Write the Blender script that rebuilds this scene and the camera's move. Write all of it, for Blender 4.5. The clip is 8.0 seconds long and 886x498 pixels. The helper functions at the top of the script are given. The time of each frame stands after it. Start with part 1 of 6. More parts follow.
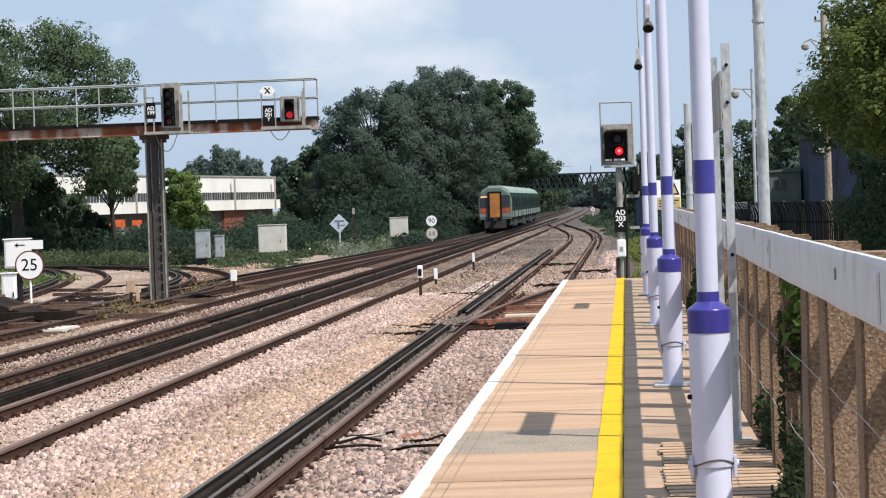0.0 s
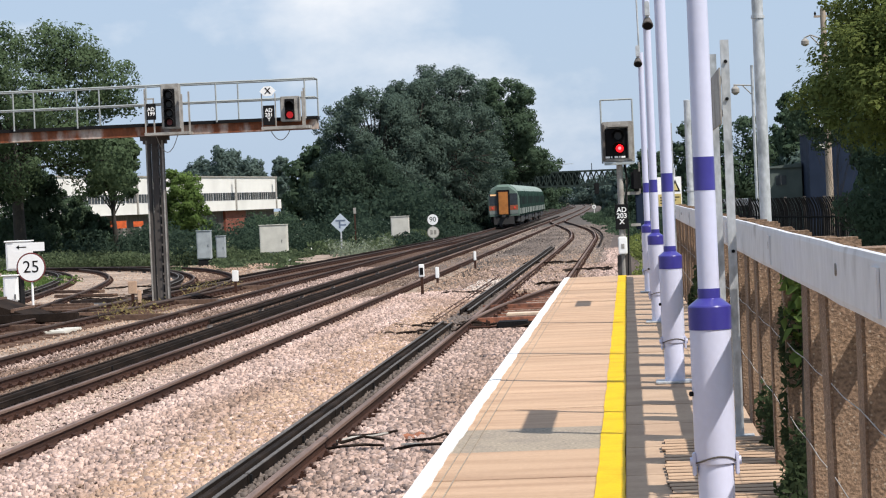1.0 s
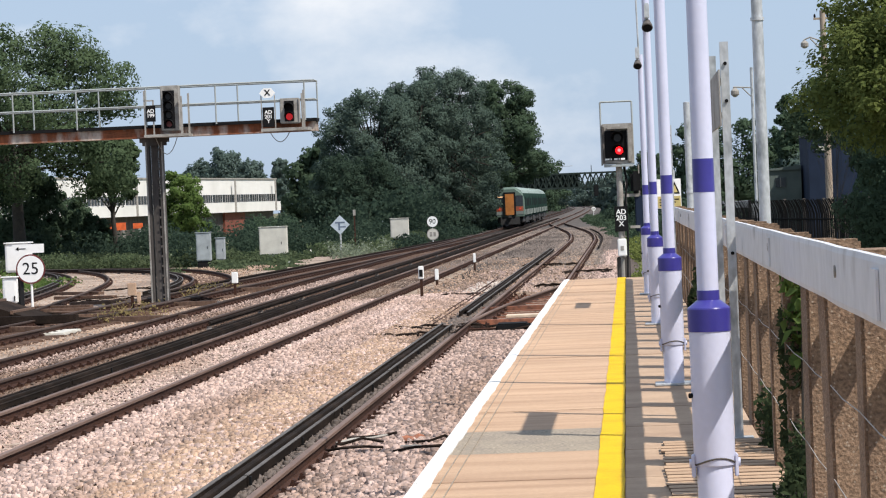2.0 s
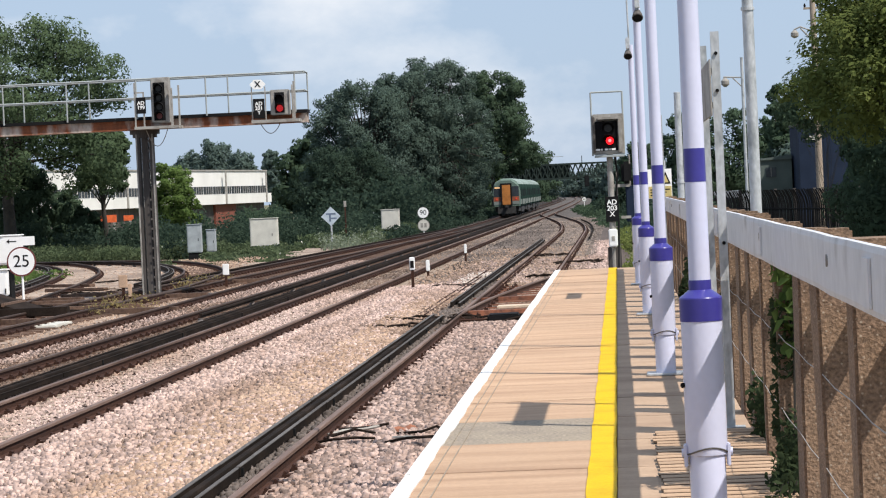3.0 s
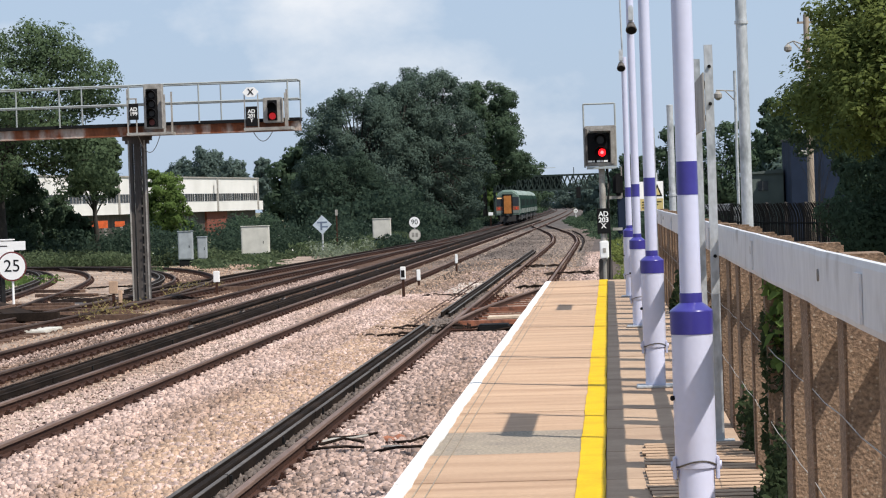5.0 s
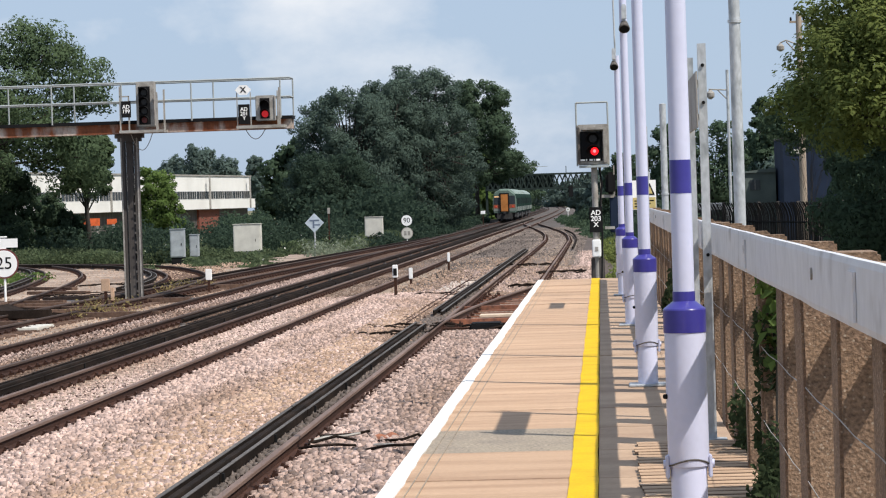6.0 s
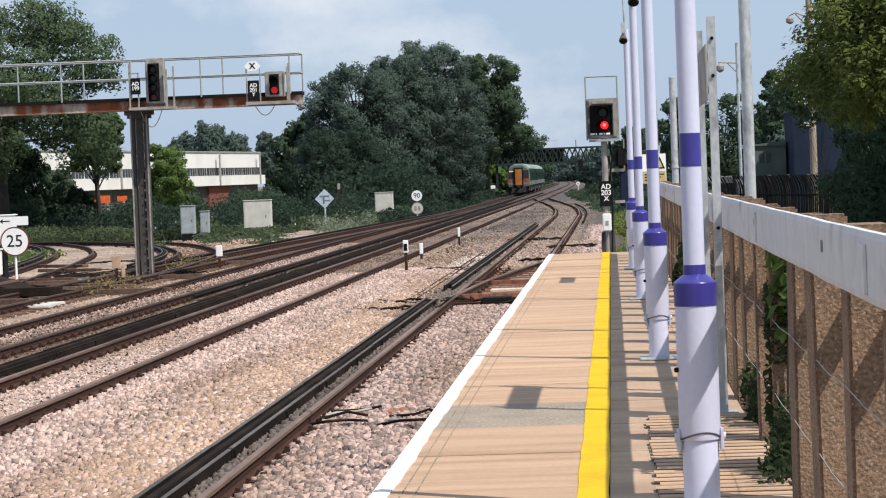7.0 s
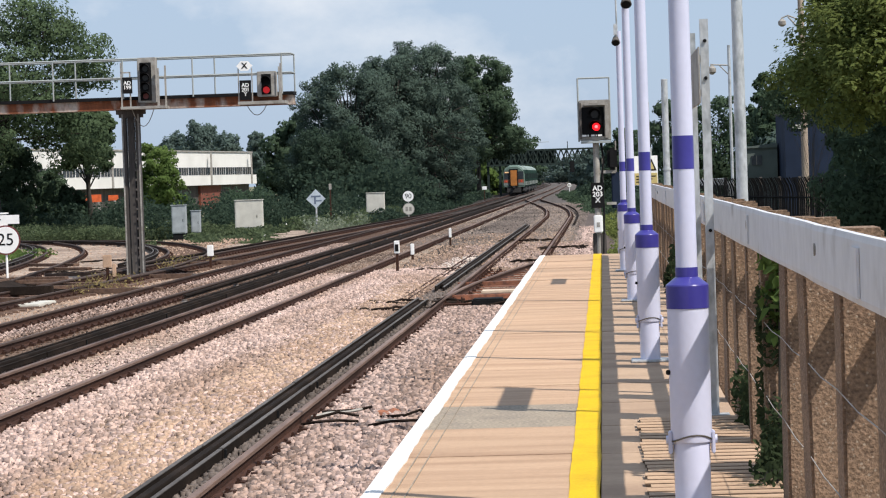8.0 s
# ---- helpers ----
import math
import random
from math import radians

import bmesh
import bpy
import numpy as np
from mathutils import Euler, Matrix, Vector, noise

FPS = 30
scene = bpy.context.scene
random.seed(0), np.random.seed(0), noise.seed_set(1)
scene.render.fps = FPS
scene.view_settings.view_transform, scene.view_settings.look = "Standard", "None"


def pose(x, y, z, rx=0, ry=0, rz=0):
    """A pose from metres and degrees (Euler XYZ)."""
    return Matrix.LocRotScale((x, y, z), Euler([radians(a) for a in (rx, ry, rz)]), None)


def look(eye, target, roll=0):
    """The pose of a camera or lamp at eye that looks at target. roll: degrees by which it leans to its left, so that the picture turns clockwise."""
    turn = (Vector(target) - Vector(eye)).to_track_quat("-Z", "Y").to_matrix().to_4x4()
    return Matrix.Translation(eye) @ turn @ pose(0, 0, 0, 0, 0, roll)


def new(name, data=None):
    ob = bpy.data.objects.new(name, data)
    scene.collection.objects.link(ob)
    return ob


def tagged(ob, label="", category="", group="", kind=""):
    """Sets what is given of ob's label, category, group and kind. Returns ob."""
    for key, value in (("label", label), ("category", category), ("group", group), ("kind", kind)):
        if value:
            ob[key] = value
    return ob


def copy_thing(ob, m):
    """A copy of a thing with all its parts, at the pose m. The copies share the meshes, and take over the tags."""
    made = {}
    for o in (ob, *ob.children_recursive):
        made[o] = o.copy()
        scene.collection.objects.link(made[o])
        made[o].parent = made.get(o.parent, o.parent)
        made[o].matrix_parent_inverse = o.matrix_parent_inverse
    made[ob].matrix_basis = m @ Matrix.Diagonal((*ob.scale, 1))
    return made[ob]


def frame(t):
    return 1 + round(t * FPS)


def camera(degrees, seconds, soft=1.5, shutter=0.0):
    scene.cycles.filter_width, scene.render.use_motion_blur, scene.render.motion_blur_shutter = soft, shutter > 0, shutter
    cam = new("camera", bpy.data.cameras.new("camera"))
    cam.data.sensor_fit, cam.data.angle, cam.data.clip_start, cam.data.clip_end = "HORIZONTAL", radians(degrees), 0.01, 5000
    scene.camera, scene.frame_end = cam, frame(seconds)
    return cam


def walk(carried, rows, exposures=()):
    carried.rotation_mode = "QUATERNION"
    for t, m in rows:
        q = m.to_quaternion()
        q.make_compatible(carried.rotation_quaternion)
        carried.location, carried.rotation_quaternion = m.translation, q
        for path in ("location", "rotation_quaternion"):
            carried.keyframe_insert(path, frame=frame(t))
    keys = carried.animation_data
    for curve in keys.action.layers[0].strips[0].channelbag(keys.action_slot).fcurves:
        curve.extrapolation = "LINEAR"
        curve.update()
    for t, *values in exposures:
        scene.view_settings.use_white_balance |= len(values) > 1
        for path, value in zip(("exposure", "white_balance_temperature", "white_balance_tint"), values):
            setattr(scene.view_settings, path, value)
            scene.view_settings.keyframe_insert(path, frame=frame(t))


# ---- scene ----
# Rail level is z = 0, y runs along the platform, the eye stands over its yellow line.
cam = camera(19.35, 8.0, soft=1.15)
EYE = 2.515
PATH = [  # seconds, x, z over the eye, yaw, pitch, roll
    (0.0, 0.000, 0.000, 4.057, -1.024, -2.000),
    (0.5, 0.001, 0.001, 3.799, -0.928, -2.395),
    (1.0, 0.005, 0.001, 4.093, -1.052, -2.462),
    (1.5, 0.004, 0.002, 4.136, -1.189, -2.395),
    (1.7, 0.006, 0.000, 4.094, -0.965, -2.393),
    (2.8, 0.003, -0.001, 4.027, -1.211, -2.584),
    (3.0, 0.002, -0.002, 3.888, -1.215, -2.636),
    (3.5, 0.000, -0.002, 4.120, -1.362, -2.593),
    (4.0, 0.000, -0.002, 4.176, -1.313, -2.683),
    (4.5, 0.000, -0.001, 3.908, -0.881, -2.383),
    (4.7, 0.000, -0.001, 3.865, -1.005, -2.122),
    (5.8, -0.005, -0.002, 3.472, -0.982, -1.835),
    (6.0, -0.006, -0.003, 3.507, -1.047, -1.823),
    (6.5, -0.005, -0.002, 3.685, -1.256, -2.018),
    (7.0, -0.005, -0.004, 3.756, -1.589, -2.188),
    (7.5, -0.006, -0.005, 3.866, -1.629, -1.917),
    (8.0, -0.012, -0.001, 3.556, -1.581, -1.895),
]


def aim(x, z, yaw, pitch, roll):
    a, b = radians(yaw), radians(pitch)
    eye = Vector((x, 0, EYE + z))
    return look(eye, eye + Vector((-math.sin(a) * math.cos(b), math.cos(a) * math.cos(b), math.sin(b))), roll)


walk(cam, [(t, aim(*r)) for t, *r in PATH], [(0.0, 0.53), (1.7, 0.50), (4.0, 0.48), (6.0, 0.43), (8.0, 0.45)])

# ---- world and sun ----
SUN_EL, SUN_X, SUN_Y = 54.0, 0.82, -0.57
world = bpy.data.worlds.new("sky")
scene.world = world
world.use_nodes = True
wn, wl = world.node_tree.nodes, world.node_tree.links
wn.clear()
sky = wn.new("ShaderNodeTexSky")
sky.sky_type, sky.sun_disc = "NISHITA", False
sky.sun_elevation, sky.sun_rotation = radians(SUN_EL), math.atan2(SUN_X, SUN_Y)
sky.dust_density, sky.air_density, sky.ozone_density = 1.0, 1.0, 2.0
wco = wn.new("ShaderNodeTexCoord")
wmap = wn.new("ShaderNodeMapping")
wmap.inputs["Scale"].default_value = (1.0, 1.0, 1.7)
wmap.inputs["Location"].default_value = (0.29, 0.0, 0.075)
wnoise = wn.new("ShaderNodeTexNoise")
wnoise.inputs["Scale"].default_value, wnoise.inputs["Detail"].default_value = 7.0, 8.0
wnoise.inputs["Roughness"].default_value = 0.55
wramp = wn.new("ShaderNodeValToRGB")
wramp.color_ramp.elements[0].position, wramp.color_ramp.elements[1].position = 0.52, 0.70
wmix = wn.new("ShaderNodeMixRGB")
wmix.inputs["Color2"].default_value = (8.6, 8.9, 9.4, 1)
whaze = wn.new("ShaderNodeMixRGB")
whaze.inputs["Fac"].default_value, whaze.inputs["Color2"].default_value = 0.80, (4.7, 6.0, 8.0, 1)
wbg = wn.new("ShaderNodeBackground")
wbg.inputs["Strength"].default_value = 0.075
wout = wn.new("ShaderNodeOutputWorld")
for a, b in ((wco.outputs["Generated"], wmap.inputs["Vector"]), (wmap.outputs["Vector"], wnoise.inputs["Vector"]),
             (wnoise.outputs["Fac"], wramp.inputs["Fac"]), (wramp.outputs["Color"], wmix.inputs["Fac"]),
             (sky.outputs["Color"], whaze.inputs["Color1"]), (whaze.outputs["Color"], wmix.inputs["Color1"]), (wmix.outputs["Color"], wbg.inputs["Color"]),
             (wbg.outputs["Background"], wout.inputs["Surface"])):
    wl.new(a, b)

sun = new("sun", bpy.data.lights.new("sun", "SUN"))
sun.data.energy, sun.data.angle, sun.data.color = 4.0, radians(0.6), (1.0, 0.935, 0.85)
sun.matrix_world = look((30, -20, 40), Vector((30, -20, 40)) - Vector((SUN_X, SUN_Y, math.tan(radians(SUN_EL)))))


# ---- materials ----
def mat(name, col, rough=0.7, metal=0.0, var=0.25, scale=3.0, fine=40.0, bump=0.2, other=None, patch=0.5, spread=0.0, stretch=(1, 1, 1), emit=None, spec=0.5, edge=(0.12, 0.18), chips=None):
    """Two scales of variation, fine relief, and patches of a second colour."""
    m = bpy.data.materials.new(name)
    m.use_nodes = True
    n, l = m.node_tree.nodes, m.node_tree.links
    bs = n["Principled BSDF"]
    bs.inputs["Roughness"].default_value, bs.inputs["Metallic"].default_value = rough, metal
    bs.inputs["Specular IOR Level"].default_value = spec
    co, mp = n.new("ShaderNodeTexCoord"), n.new("ShaderNodeMapping")
    mp.inputs["Scale"].default_value = stretch
    l.new(co.outputs["Object"], mp.inputs["Vector"])
    big, small = n.new("ShaderNodeTexNoise"), n.new("ShaderNodeTexNoise")
    for t, s in ((big, scale), (small, fine)):
        t.inputs["Scale"].default_value, t.inputs["Detail"].default_value = s, 5
        l.new(mp.outputs["Vector"], t.inputs["Vector"])
    mix = n.new("ShaderNodeMixRGB")
    mix.inputs["Color1"].default_value = (*col, 1)
    mix.inputs["Color2"].default_value = (*(other or [c * 0.7 for c in col]), 1)
    ramp = n.new("ShaderNodeMapRange")
    ramp.inputs["From Min"].default_value, ramp.inputs["From Max"].default_value = patch - edge[0], patch + edge[1]
    l.new(big.outputs["Fac"], ramp.inputs["Value"])
    l.new(ramp.outputs["Result"], mix.inputs["Fac"])
    gain = n.new("ShaderNodeMapRange")
    gain.inputs["From Min"].default_value, gain.inputs["From Max"].default_value = 0.25, 0.75
    gain.inputs["To Min"].default_value, gain.inputs["To Max"].default_value = 1 - var, 1 + var
    l.new(small.outputs["Fac"], gain.inputs["Value"])
    mul = n.new("ShaderNodeVectorMath")
    mul.operation = "SCALE"
    l.new(mix.outputs["Color"], mul.inputs[0])
    l.new(gain.outputs["Result"], mul.inputs["Scale"])
    last = mul.outputs["Vector"]
    if spread:
        info, geo = n.new("ShaderNodeObjectInfo"), n.new("ShaderNodeNewGeometry")
        add, rng = n.new("ShaderNodeMath"), n.new("ShaderNodeMapRange")
        add.operation = "ADD"
        l.new(info.outputs["Random"], add.inputs[0])
        l.new(geo.outputs["Random Per Island"], add.inputs[1])
        rng.inputs["From Max"].default_value = 2
        rng.inputs["To Min"].default_value, rng.inputs["To Max"].default_value = 1 - spread, 1 + spread
        l.new(add.outputs["Value"], rng.inputs["Value"])
        m2 = n.new("ShaderNodeVectorMath")
        m2.operation = "SCALE"
        l.new(last, m2.inputs[0])
        l.new(rng.outputs["Result"], m2.inputs["Scale"])
        last = m2.outputs["Vector"]
    if chips:
        vor, lim, m3 = n.new("ShaderNodeTexVoronoi"), n.new("ShaderNodeMapRange"), n.new("ShaderNodeMixRGB")
        vor.inputs["Scale"].default_value = chips[3]
        lim.inputs["From Min"].default_value, lim.inputs["From Max"].default_value = 0.14, 0.24
        lim.inputs["To Min"].default_value, lim.inputs["To Max"].default_value = 0.75, 0.0
        m3.inputs["Color2"].default_value = (*chips[:3], 1)
        l.new(co.outputs["Object"], vor.inputs["Vector"])
        l.new(vor.outputs["Distance"], lim.inputs["Value"])
        l.new(lim.outputs["Result"], m3.inputs["Fac"])
        l.new(last, m3.inputs["Color1"])
        last = m3.outputs["Color"]
    l.new(last, bs.inputs["Base Color"])
    if bump:
        bp = n.new("ShaderNodeBump")
        bp.inputs["Strength"].default_value, bp.inputs["Distance"].default_value = bump, 0.02
        l.new(small.outputs["Fac"], bp.inputs["Height"])
        l.new(bp.outputs["Normal"], bs.inputs["Normal"])
    if emit:
        bs.inputs["Emission Color"].default_value, bs.inputs["Emission Strength"].default_value = (*emit[:3], 1), emit[3]
    return m


def leafy(name, col, other):
    """Leaves: matt, partly letting light through, each piece of its own tint."""
    m = bpy.data.materials.new(name)
    m.use_nodes = True
    n, l = m.node_tree.nodes, m.node_tree.links
    n.clear()
    out, mixs = n.new("ShaderNodeOutputMaterial"), n.new("ShaderNodeMixShader")
    dif, tra = n.new("ShaderNodeBsdfDiffuse"), n.new("ShaderNodeBsdfTranslucent")
    co, geo, big, rng = n.new("ShaderNodeTexCoord"), n.new("ShaderNodeNewGeometry"), n.new("ShaderNodeTexNoise"), n.new("ShaderNodeMapRange")
    mix, mul = n.new("ShaderNodeMixRGB"), n.new("ShaderNodeVectorMath")
    mul.operation = "SCALE"
    big.inputs["Scale"].default_value = 0.45
    mix.inputs["Color1"].default_value, mix.inputs["Color2"].default_value = (*col, 1), (*other, 1)
    mixs.inputs["Fac"].default_value = 0.48
    rng.inputs["To Min"].default_value, rng.inputs["To Max"].default_value = 0.86, 1.16
    for a, b in ((co.outputs["Object"], big.inputs["Vector"]), (big.outputs["Fac"], mix.inputs["Fac"]), (geo.outputs["Random Per Island"], rng.inputs["Value"]),
                 (mix.outputs["Color"], mul.inputs[0]), (rng.outputs["Result"], mul.inputs["Scale"]), (mul.outputs["Vector"], dif.inputs["Color"]),
                 (mul.outputs["Vector"], tra.inputs["Color"]), (dif.outputs["BSDF"], mixs.inputs[1]), (tra.outputs["BSDF"], mixs.inputs[2]), (mixs.outputs["Shader"], out.inputs["Surface"])):
        l.new(a, b)
    return m


SLAB = mat("platform concrete", (0.475, 0.318, 0.208), 0.85, var=0.24, scale=1.3, fine=70, bump=0.3, other=(0.345, 0.215, 0.135), patch=0.53, spread=0.2, stretch=(0.4, 3.4, 1))
SLAB_R = mat("platform back paving", (0.42, 0.295, 0.20), 0.85, var=0.2, scale=0.9, fine=60, bump=0.25, other=(0.30, 0.20, 0.135), spread=0.14, stretch=(0.5, 2, 1))
ASPHALT = mat("asphalt infill", (0.30, 0.25, 0.19), 0.9, var=0.5, scale=4, fine=45, bump=0.5, other=(0.24, 0.20, 0.16))
WHITE = mat("white line paint", (0.74, 0.73, 0.71), 0.6, var=0.08, scale=2.5, fine=50, other=(0.56, 0.54, 0.51), patch=0.60)
YELLOW = mat("yellow line paint", (0.66, 0.42, 0.004), 0.7, var=0.12, scale=3, fine=50, other=(0.52, 0.32, 0.006), patch=0.58, spec=0.2)
BRICKWALL = mat("sooty brick face", (0.09, 0.065, 0.055), 0.9, scale=2, fine=30)
# Shade between the loose stones is put into the dark bed colour.
BALLAST = mat("gap-shade ballast bed", (0.085, 0.062, 0.052), 0.9, var=0.75, scale=0.5, fine=16, bump=1.0, other=(0.055, 0.040, 0.032), patch=0.55, stretch=(1, 0.2, 1))
STONES = mat("granite ballast stone", (0.43, 0.315, 0.275), 0.85, var=0.25, scale=0.8, fine=30, bump=0.3, other=(0.25, 0.165, 0.12), patch=0.54, spread=0.98, stretch=(1, 0.12, 1))
STONES_DK = mat("oily dark ballast stone", (0.225, 0.15, 0.108), 0.8, var=0.3, scale=0.5, fine=30, bump=0.3, other=(0.08, 0.05, 0.036), patch=0.5, spread=0.65, stretch=(1, 0.3, 1))
STONES_BR = mat("rust-stained ballast stone", (0.28, 0.195, 0.142), 0.85, var=0.3, scale=0.8, fine=30, bump=0.3, other=(0.19, 0.125, 0.088), patch=0.5, spread=0.95, stretch=(1, 0.2, 1))
STONES_FAR = mat("grimy ballast stone", (0.145, 0.117, 0.103), 0.9, var=0.3, scale=0.25, fine=30, bump=0.2, other=(0.07, 0.055, 0.047), patch=0.5, spread=0.5, stretch=(1, 0.3, 1))
DIRT = mat("oily brown cess", (0.20, 0.145, 0.11), 0.95, var=0.7, scale=0.35, fine=9, bump=0.9, other=(0.40, 0.31, 0.245), patch=0.52)
GROUND = mat("rough grass and earth", (0.12, 0.13, 0.055), 0.95, var=0.5, scale=0.15, fine=3, bump=0.6, other=(0.16, 0.125, 0.085))
RUST = mat("rusty rail side", (0.056, 0.025, 0.016), 0.85, var=0.35, scale=1.5, fine=40, other=(0.034, 0.017, 0.013), stretch=(1, 0.2, 1), spec=0.2)
RAILTOP = mat("worn rail head", (0.21, 0.145, 0.118), 0.6, metal=0.1, var=0.2, scale=1, fine=20, bump=0, other=(0.085, 0.052, 0.04), stretch=(1, 0.1, 1), spec=0.2)
RAILDARK = mat("dull dark rail head", (0.085, 0.058, 0.047), 0.65, metal=0.1, var=0.2, scale=1, fine=20, bump=0, other=(0.045, 0.030, 0.025), stretch=(1, 0.1, 1), spec=0.2)
BLACKRAIL = mat("dark conductor rail", (0.016, 0.012, 0.010), 0.85, var=0.3, scale=1, fine=25, other=(0.034, 0.024, 0.019), patch=0.55, spec=0.05)
GUARD_TOP = mat("grimy guard board, sunlit top", (0.115, 0.108, 0.105), 0.8, var=0.25, scale=1.5, fine=25, other=(0.07, 0.063, 0.060), stretch=(1, 0.2, 1), spec=0.2)
INSUL = mat("conductor insulator", (0.16, 0.14, 0.13), 0.5)
SLEEPER = mat("dusty concrete sleeper", (0.42, 0.33, 0.26), 0.9, var=0.25, scale=2, fine=25, other=(0.30, 0.22, 0.17), spread=0.2)
TIMBER = mat("oily timber", (0.15, 0.09, 0.06), 0.85, var=0.35, scale=3, fine=30, other=(0.09, 0.05, 0.035), spread=0.35, stretch=(0.3, 3, 3))
REDWOOD = mat("rust-stained timber", (0.26, 0.10, 0.055), 0.85, var=0.4, scale=3, fine=30, other=(0.12, 0.05, 0.032), spread=0.4, stretch=(0.3, 3, 3))
PALEBOARD = mat("pale dry board", (0.62, 0.50, 0.38), 0.8, scale=3)
DECK = mat("weathered decking", (0.46, 0.31, 0.20), 0.85, var=0.25, scale=2, fine=40, other=(0.34, 0.22, 0.14), spread=0.2, stretch=(0.4, 4, 4))
LILAC = mat("pale lilac enamel", (0.555, 0.57, 0.72), 0.38, var=0.03, scale=1.5, fine=30, bump=0.03, other=(0.49, 0.505, 0.645), patch=0.6)
INDIGO = mat("indigo enamel band", (0.035, 0.03, 0.22), 0.28, var=0.05, scale=3, bump=0.03, other=(0.05, 0.045, 0.26))
GALV = mat("galvanised steel", (0.47, 0.49, 0.51), 0.48, metal=0.3, var=0.22, scale=9, fine=30, bump=0.08, other=(0.30, 0.32, 0.33), patch=0.55, stretch=(1, 1, 0.5), edge=(0.05, 0.12))
GALVBEAM = mat("dull galvanised beam", (0.60, 0.605, 0.63), 0.55, metal=0.1, var=0.10, scale=2.2, fine=9, bump=0.06, other=(0.30, 0.285, 0.28), patch=0.66, stretch=(1, 1, 1), edge=(0.05, 0.12))
CONC = mat("brown exposed aggregate concrete", (0.215, 0.140, 0.090), 0.95, var=0.55, scale=3, fine=70, bump=0.45, other=(0.15, 0.096, 0.064), spread=0.15, chips=(0.40, 0.32, 0.24, 42))
GREYRAIL = mat("grey painted handrail", (0.33, 0.365, 0.37), 0.6, var=0.1, scale=2, other=(0.28, 0.29, 0.28))
GIRDER = mat("rust-streaked pale girder", (0.45, 0.39, 0.345), 0.8, var=0.4, scale=1.5, fine=9, bump=0.2, other=(0.21, 0.066, 0.025), patch=0.485, stretch=(1, 1, 0.45), edge=(0.05, 0.07))
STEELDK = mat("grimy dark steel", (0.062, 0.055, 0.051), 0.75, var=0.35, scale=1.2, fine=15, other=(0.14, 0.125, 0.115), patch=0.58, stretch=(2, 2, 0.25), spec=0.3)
BLACK = mat("matt black", (0.010, 0.010, 0.011), 0.8, var=0.1, scale=3, spec=0.15)
HEADGREY = mat("weathered grey signal case", (0.34, 0.325, 0.30), 0.7, var=0.2, scale=4, fine=30, other=(0.20, 0.18, 0.16), patch=0.52)
SIGNWHITE = mat("white sign face", (0.88, 0.88, 0.87), 0.5, var=0.03, scale=3, bump=0.02, other=(0.80, 0.80, 0.79), patch=0.6)
SIGNRED = mat("maroon sign rim", (0.16, 0.03, 0.03), 0.5, var=0.05)
SIGNYEL = mat("faded yellow sign face", (0.62, 0.50, 0.20), 0.5, var=0.05)
REDCORE = mat("glaring lamp centre", (0.4, 0.1, 0.1), 0.3, bump=0, emit=(1.0, 0.12, 0.13, 2.4))
REDLAMP = mat("lit red lens", (0.3, 0.0, 0.0), 0.3, bump=0, emit=(1.0, 0.004, 0.008, 2.2))
REDDIM = mat("lit red lens seen askew", (0.2, 0.0, 0.0), 0.3, bump=0, emit=(1.0, 0.012, 0.02, 0.26))
LENS = mat("unlit lens", (0.02, 0.02, 0.022), 0.3, bump=0, spec=0.3)
GANTRYGREEN = mat("dull dark green steel", (0.022, 0.034, 0.03), 0.7, var=0.2, scale=1, spec=0.2)
CABINET = mat("pale grey equipment case", (0.60, 0.58, 0.52), 0.6, var=0.06, scale=2, other=(0.5, 0.48, 0.43))
CABGREY = mat("blue-grey equipment case", (0.36, 0.39, 0.42), 0.6, var=0.08, scale=2)
ORANGEPOST = mat("faded orange marker", (0.56, 0.38, 0.26), 0.7, var=0.15)
ORANGE = mat("orange panel", (0.75, 0.13, 0.03), 0.6, var=0.1)
BRICKRED = mat("red brick", (0.19, 0.055, 0.035), 0.9, var=0.2)
OFFWHITE = mat("off-white cladding", (0.74, 0.73, 0.70), 0.7, var=0.04, scale=0.3, fine=6, other=(0.66, 0.65, 0.62))
WINDARK = mat("dark window glass", (0.035, 0.042, 0.05), 0.25, var=0.1, bump=0)
NAVY = mat("navy cladding", (0.020, 0.030, 0.056), 0.8, var=0.15, scale=1, spec=0.1)
PALISADE = mat("black painted fence steel", (0.007, 0.007, 0.0075), 0.85, var=0.3, scale=2, spec=0.06, other=(0.012, 0.011, 0.011))
OILBED = mat("oil-soaked ballast", (0.030, 0.025, 0.022), 0.95, var=0.6, scale=0.5, fine=9, bump=0.9, other=(0.07, 0.058, 0.052), patch=0.6, spec=0.1)
FARBED = mat("dusty grey-brown ballast", (0.065, 0.054, 0.048), 0.95, var=0.6, scale=0.4, fine=9, bump=0.9, other=(0.12, 0.10, 0.086), patch=0.58)
OLIVE = mat("grey-green render", (0.11, 0.135, 0.125), 0.85, var=0.15, scale=1, spec=0.2)
SIGNBLUE = mat("pale blue-grey sign face", (0.46, 0.53, 0.60), 0.6, var=0.08, scale=3, other=(0.36, 0.42, 0.48))
SIGNBARS = mat("faded blue sign bars", (0.13, 0.17, 0.25), 0.6, var=0.15, scale=4)
GAP_DARK = mat("dark board gap", (0.12, 0.084, 0.060), 0.95, var=0.3, scale=4, spec=0.1)
STONES_PALE = mat("fresh pale ballast stone", (0.45, 0.39, 0.35), 0.85, var=0.2, scale=0.8, fine=30, bump=0.3, other=(0.46, 0.40, 0.36), spread=0.4)
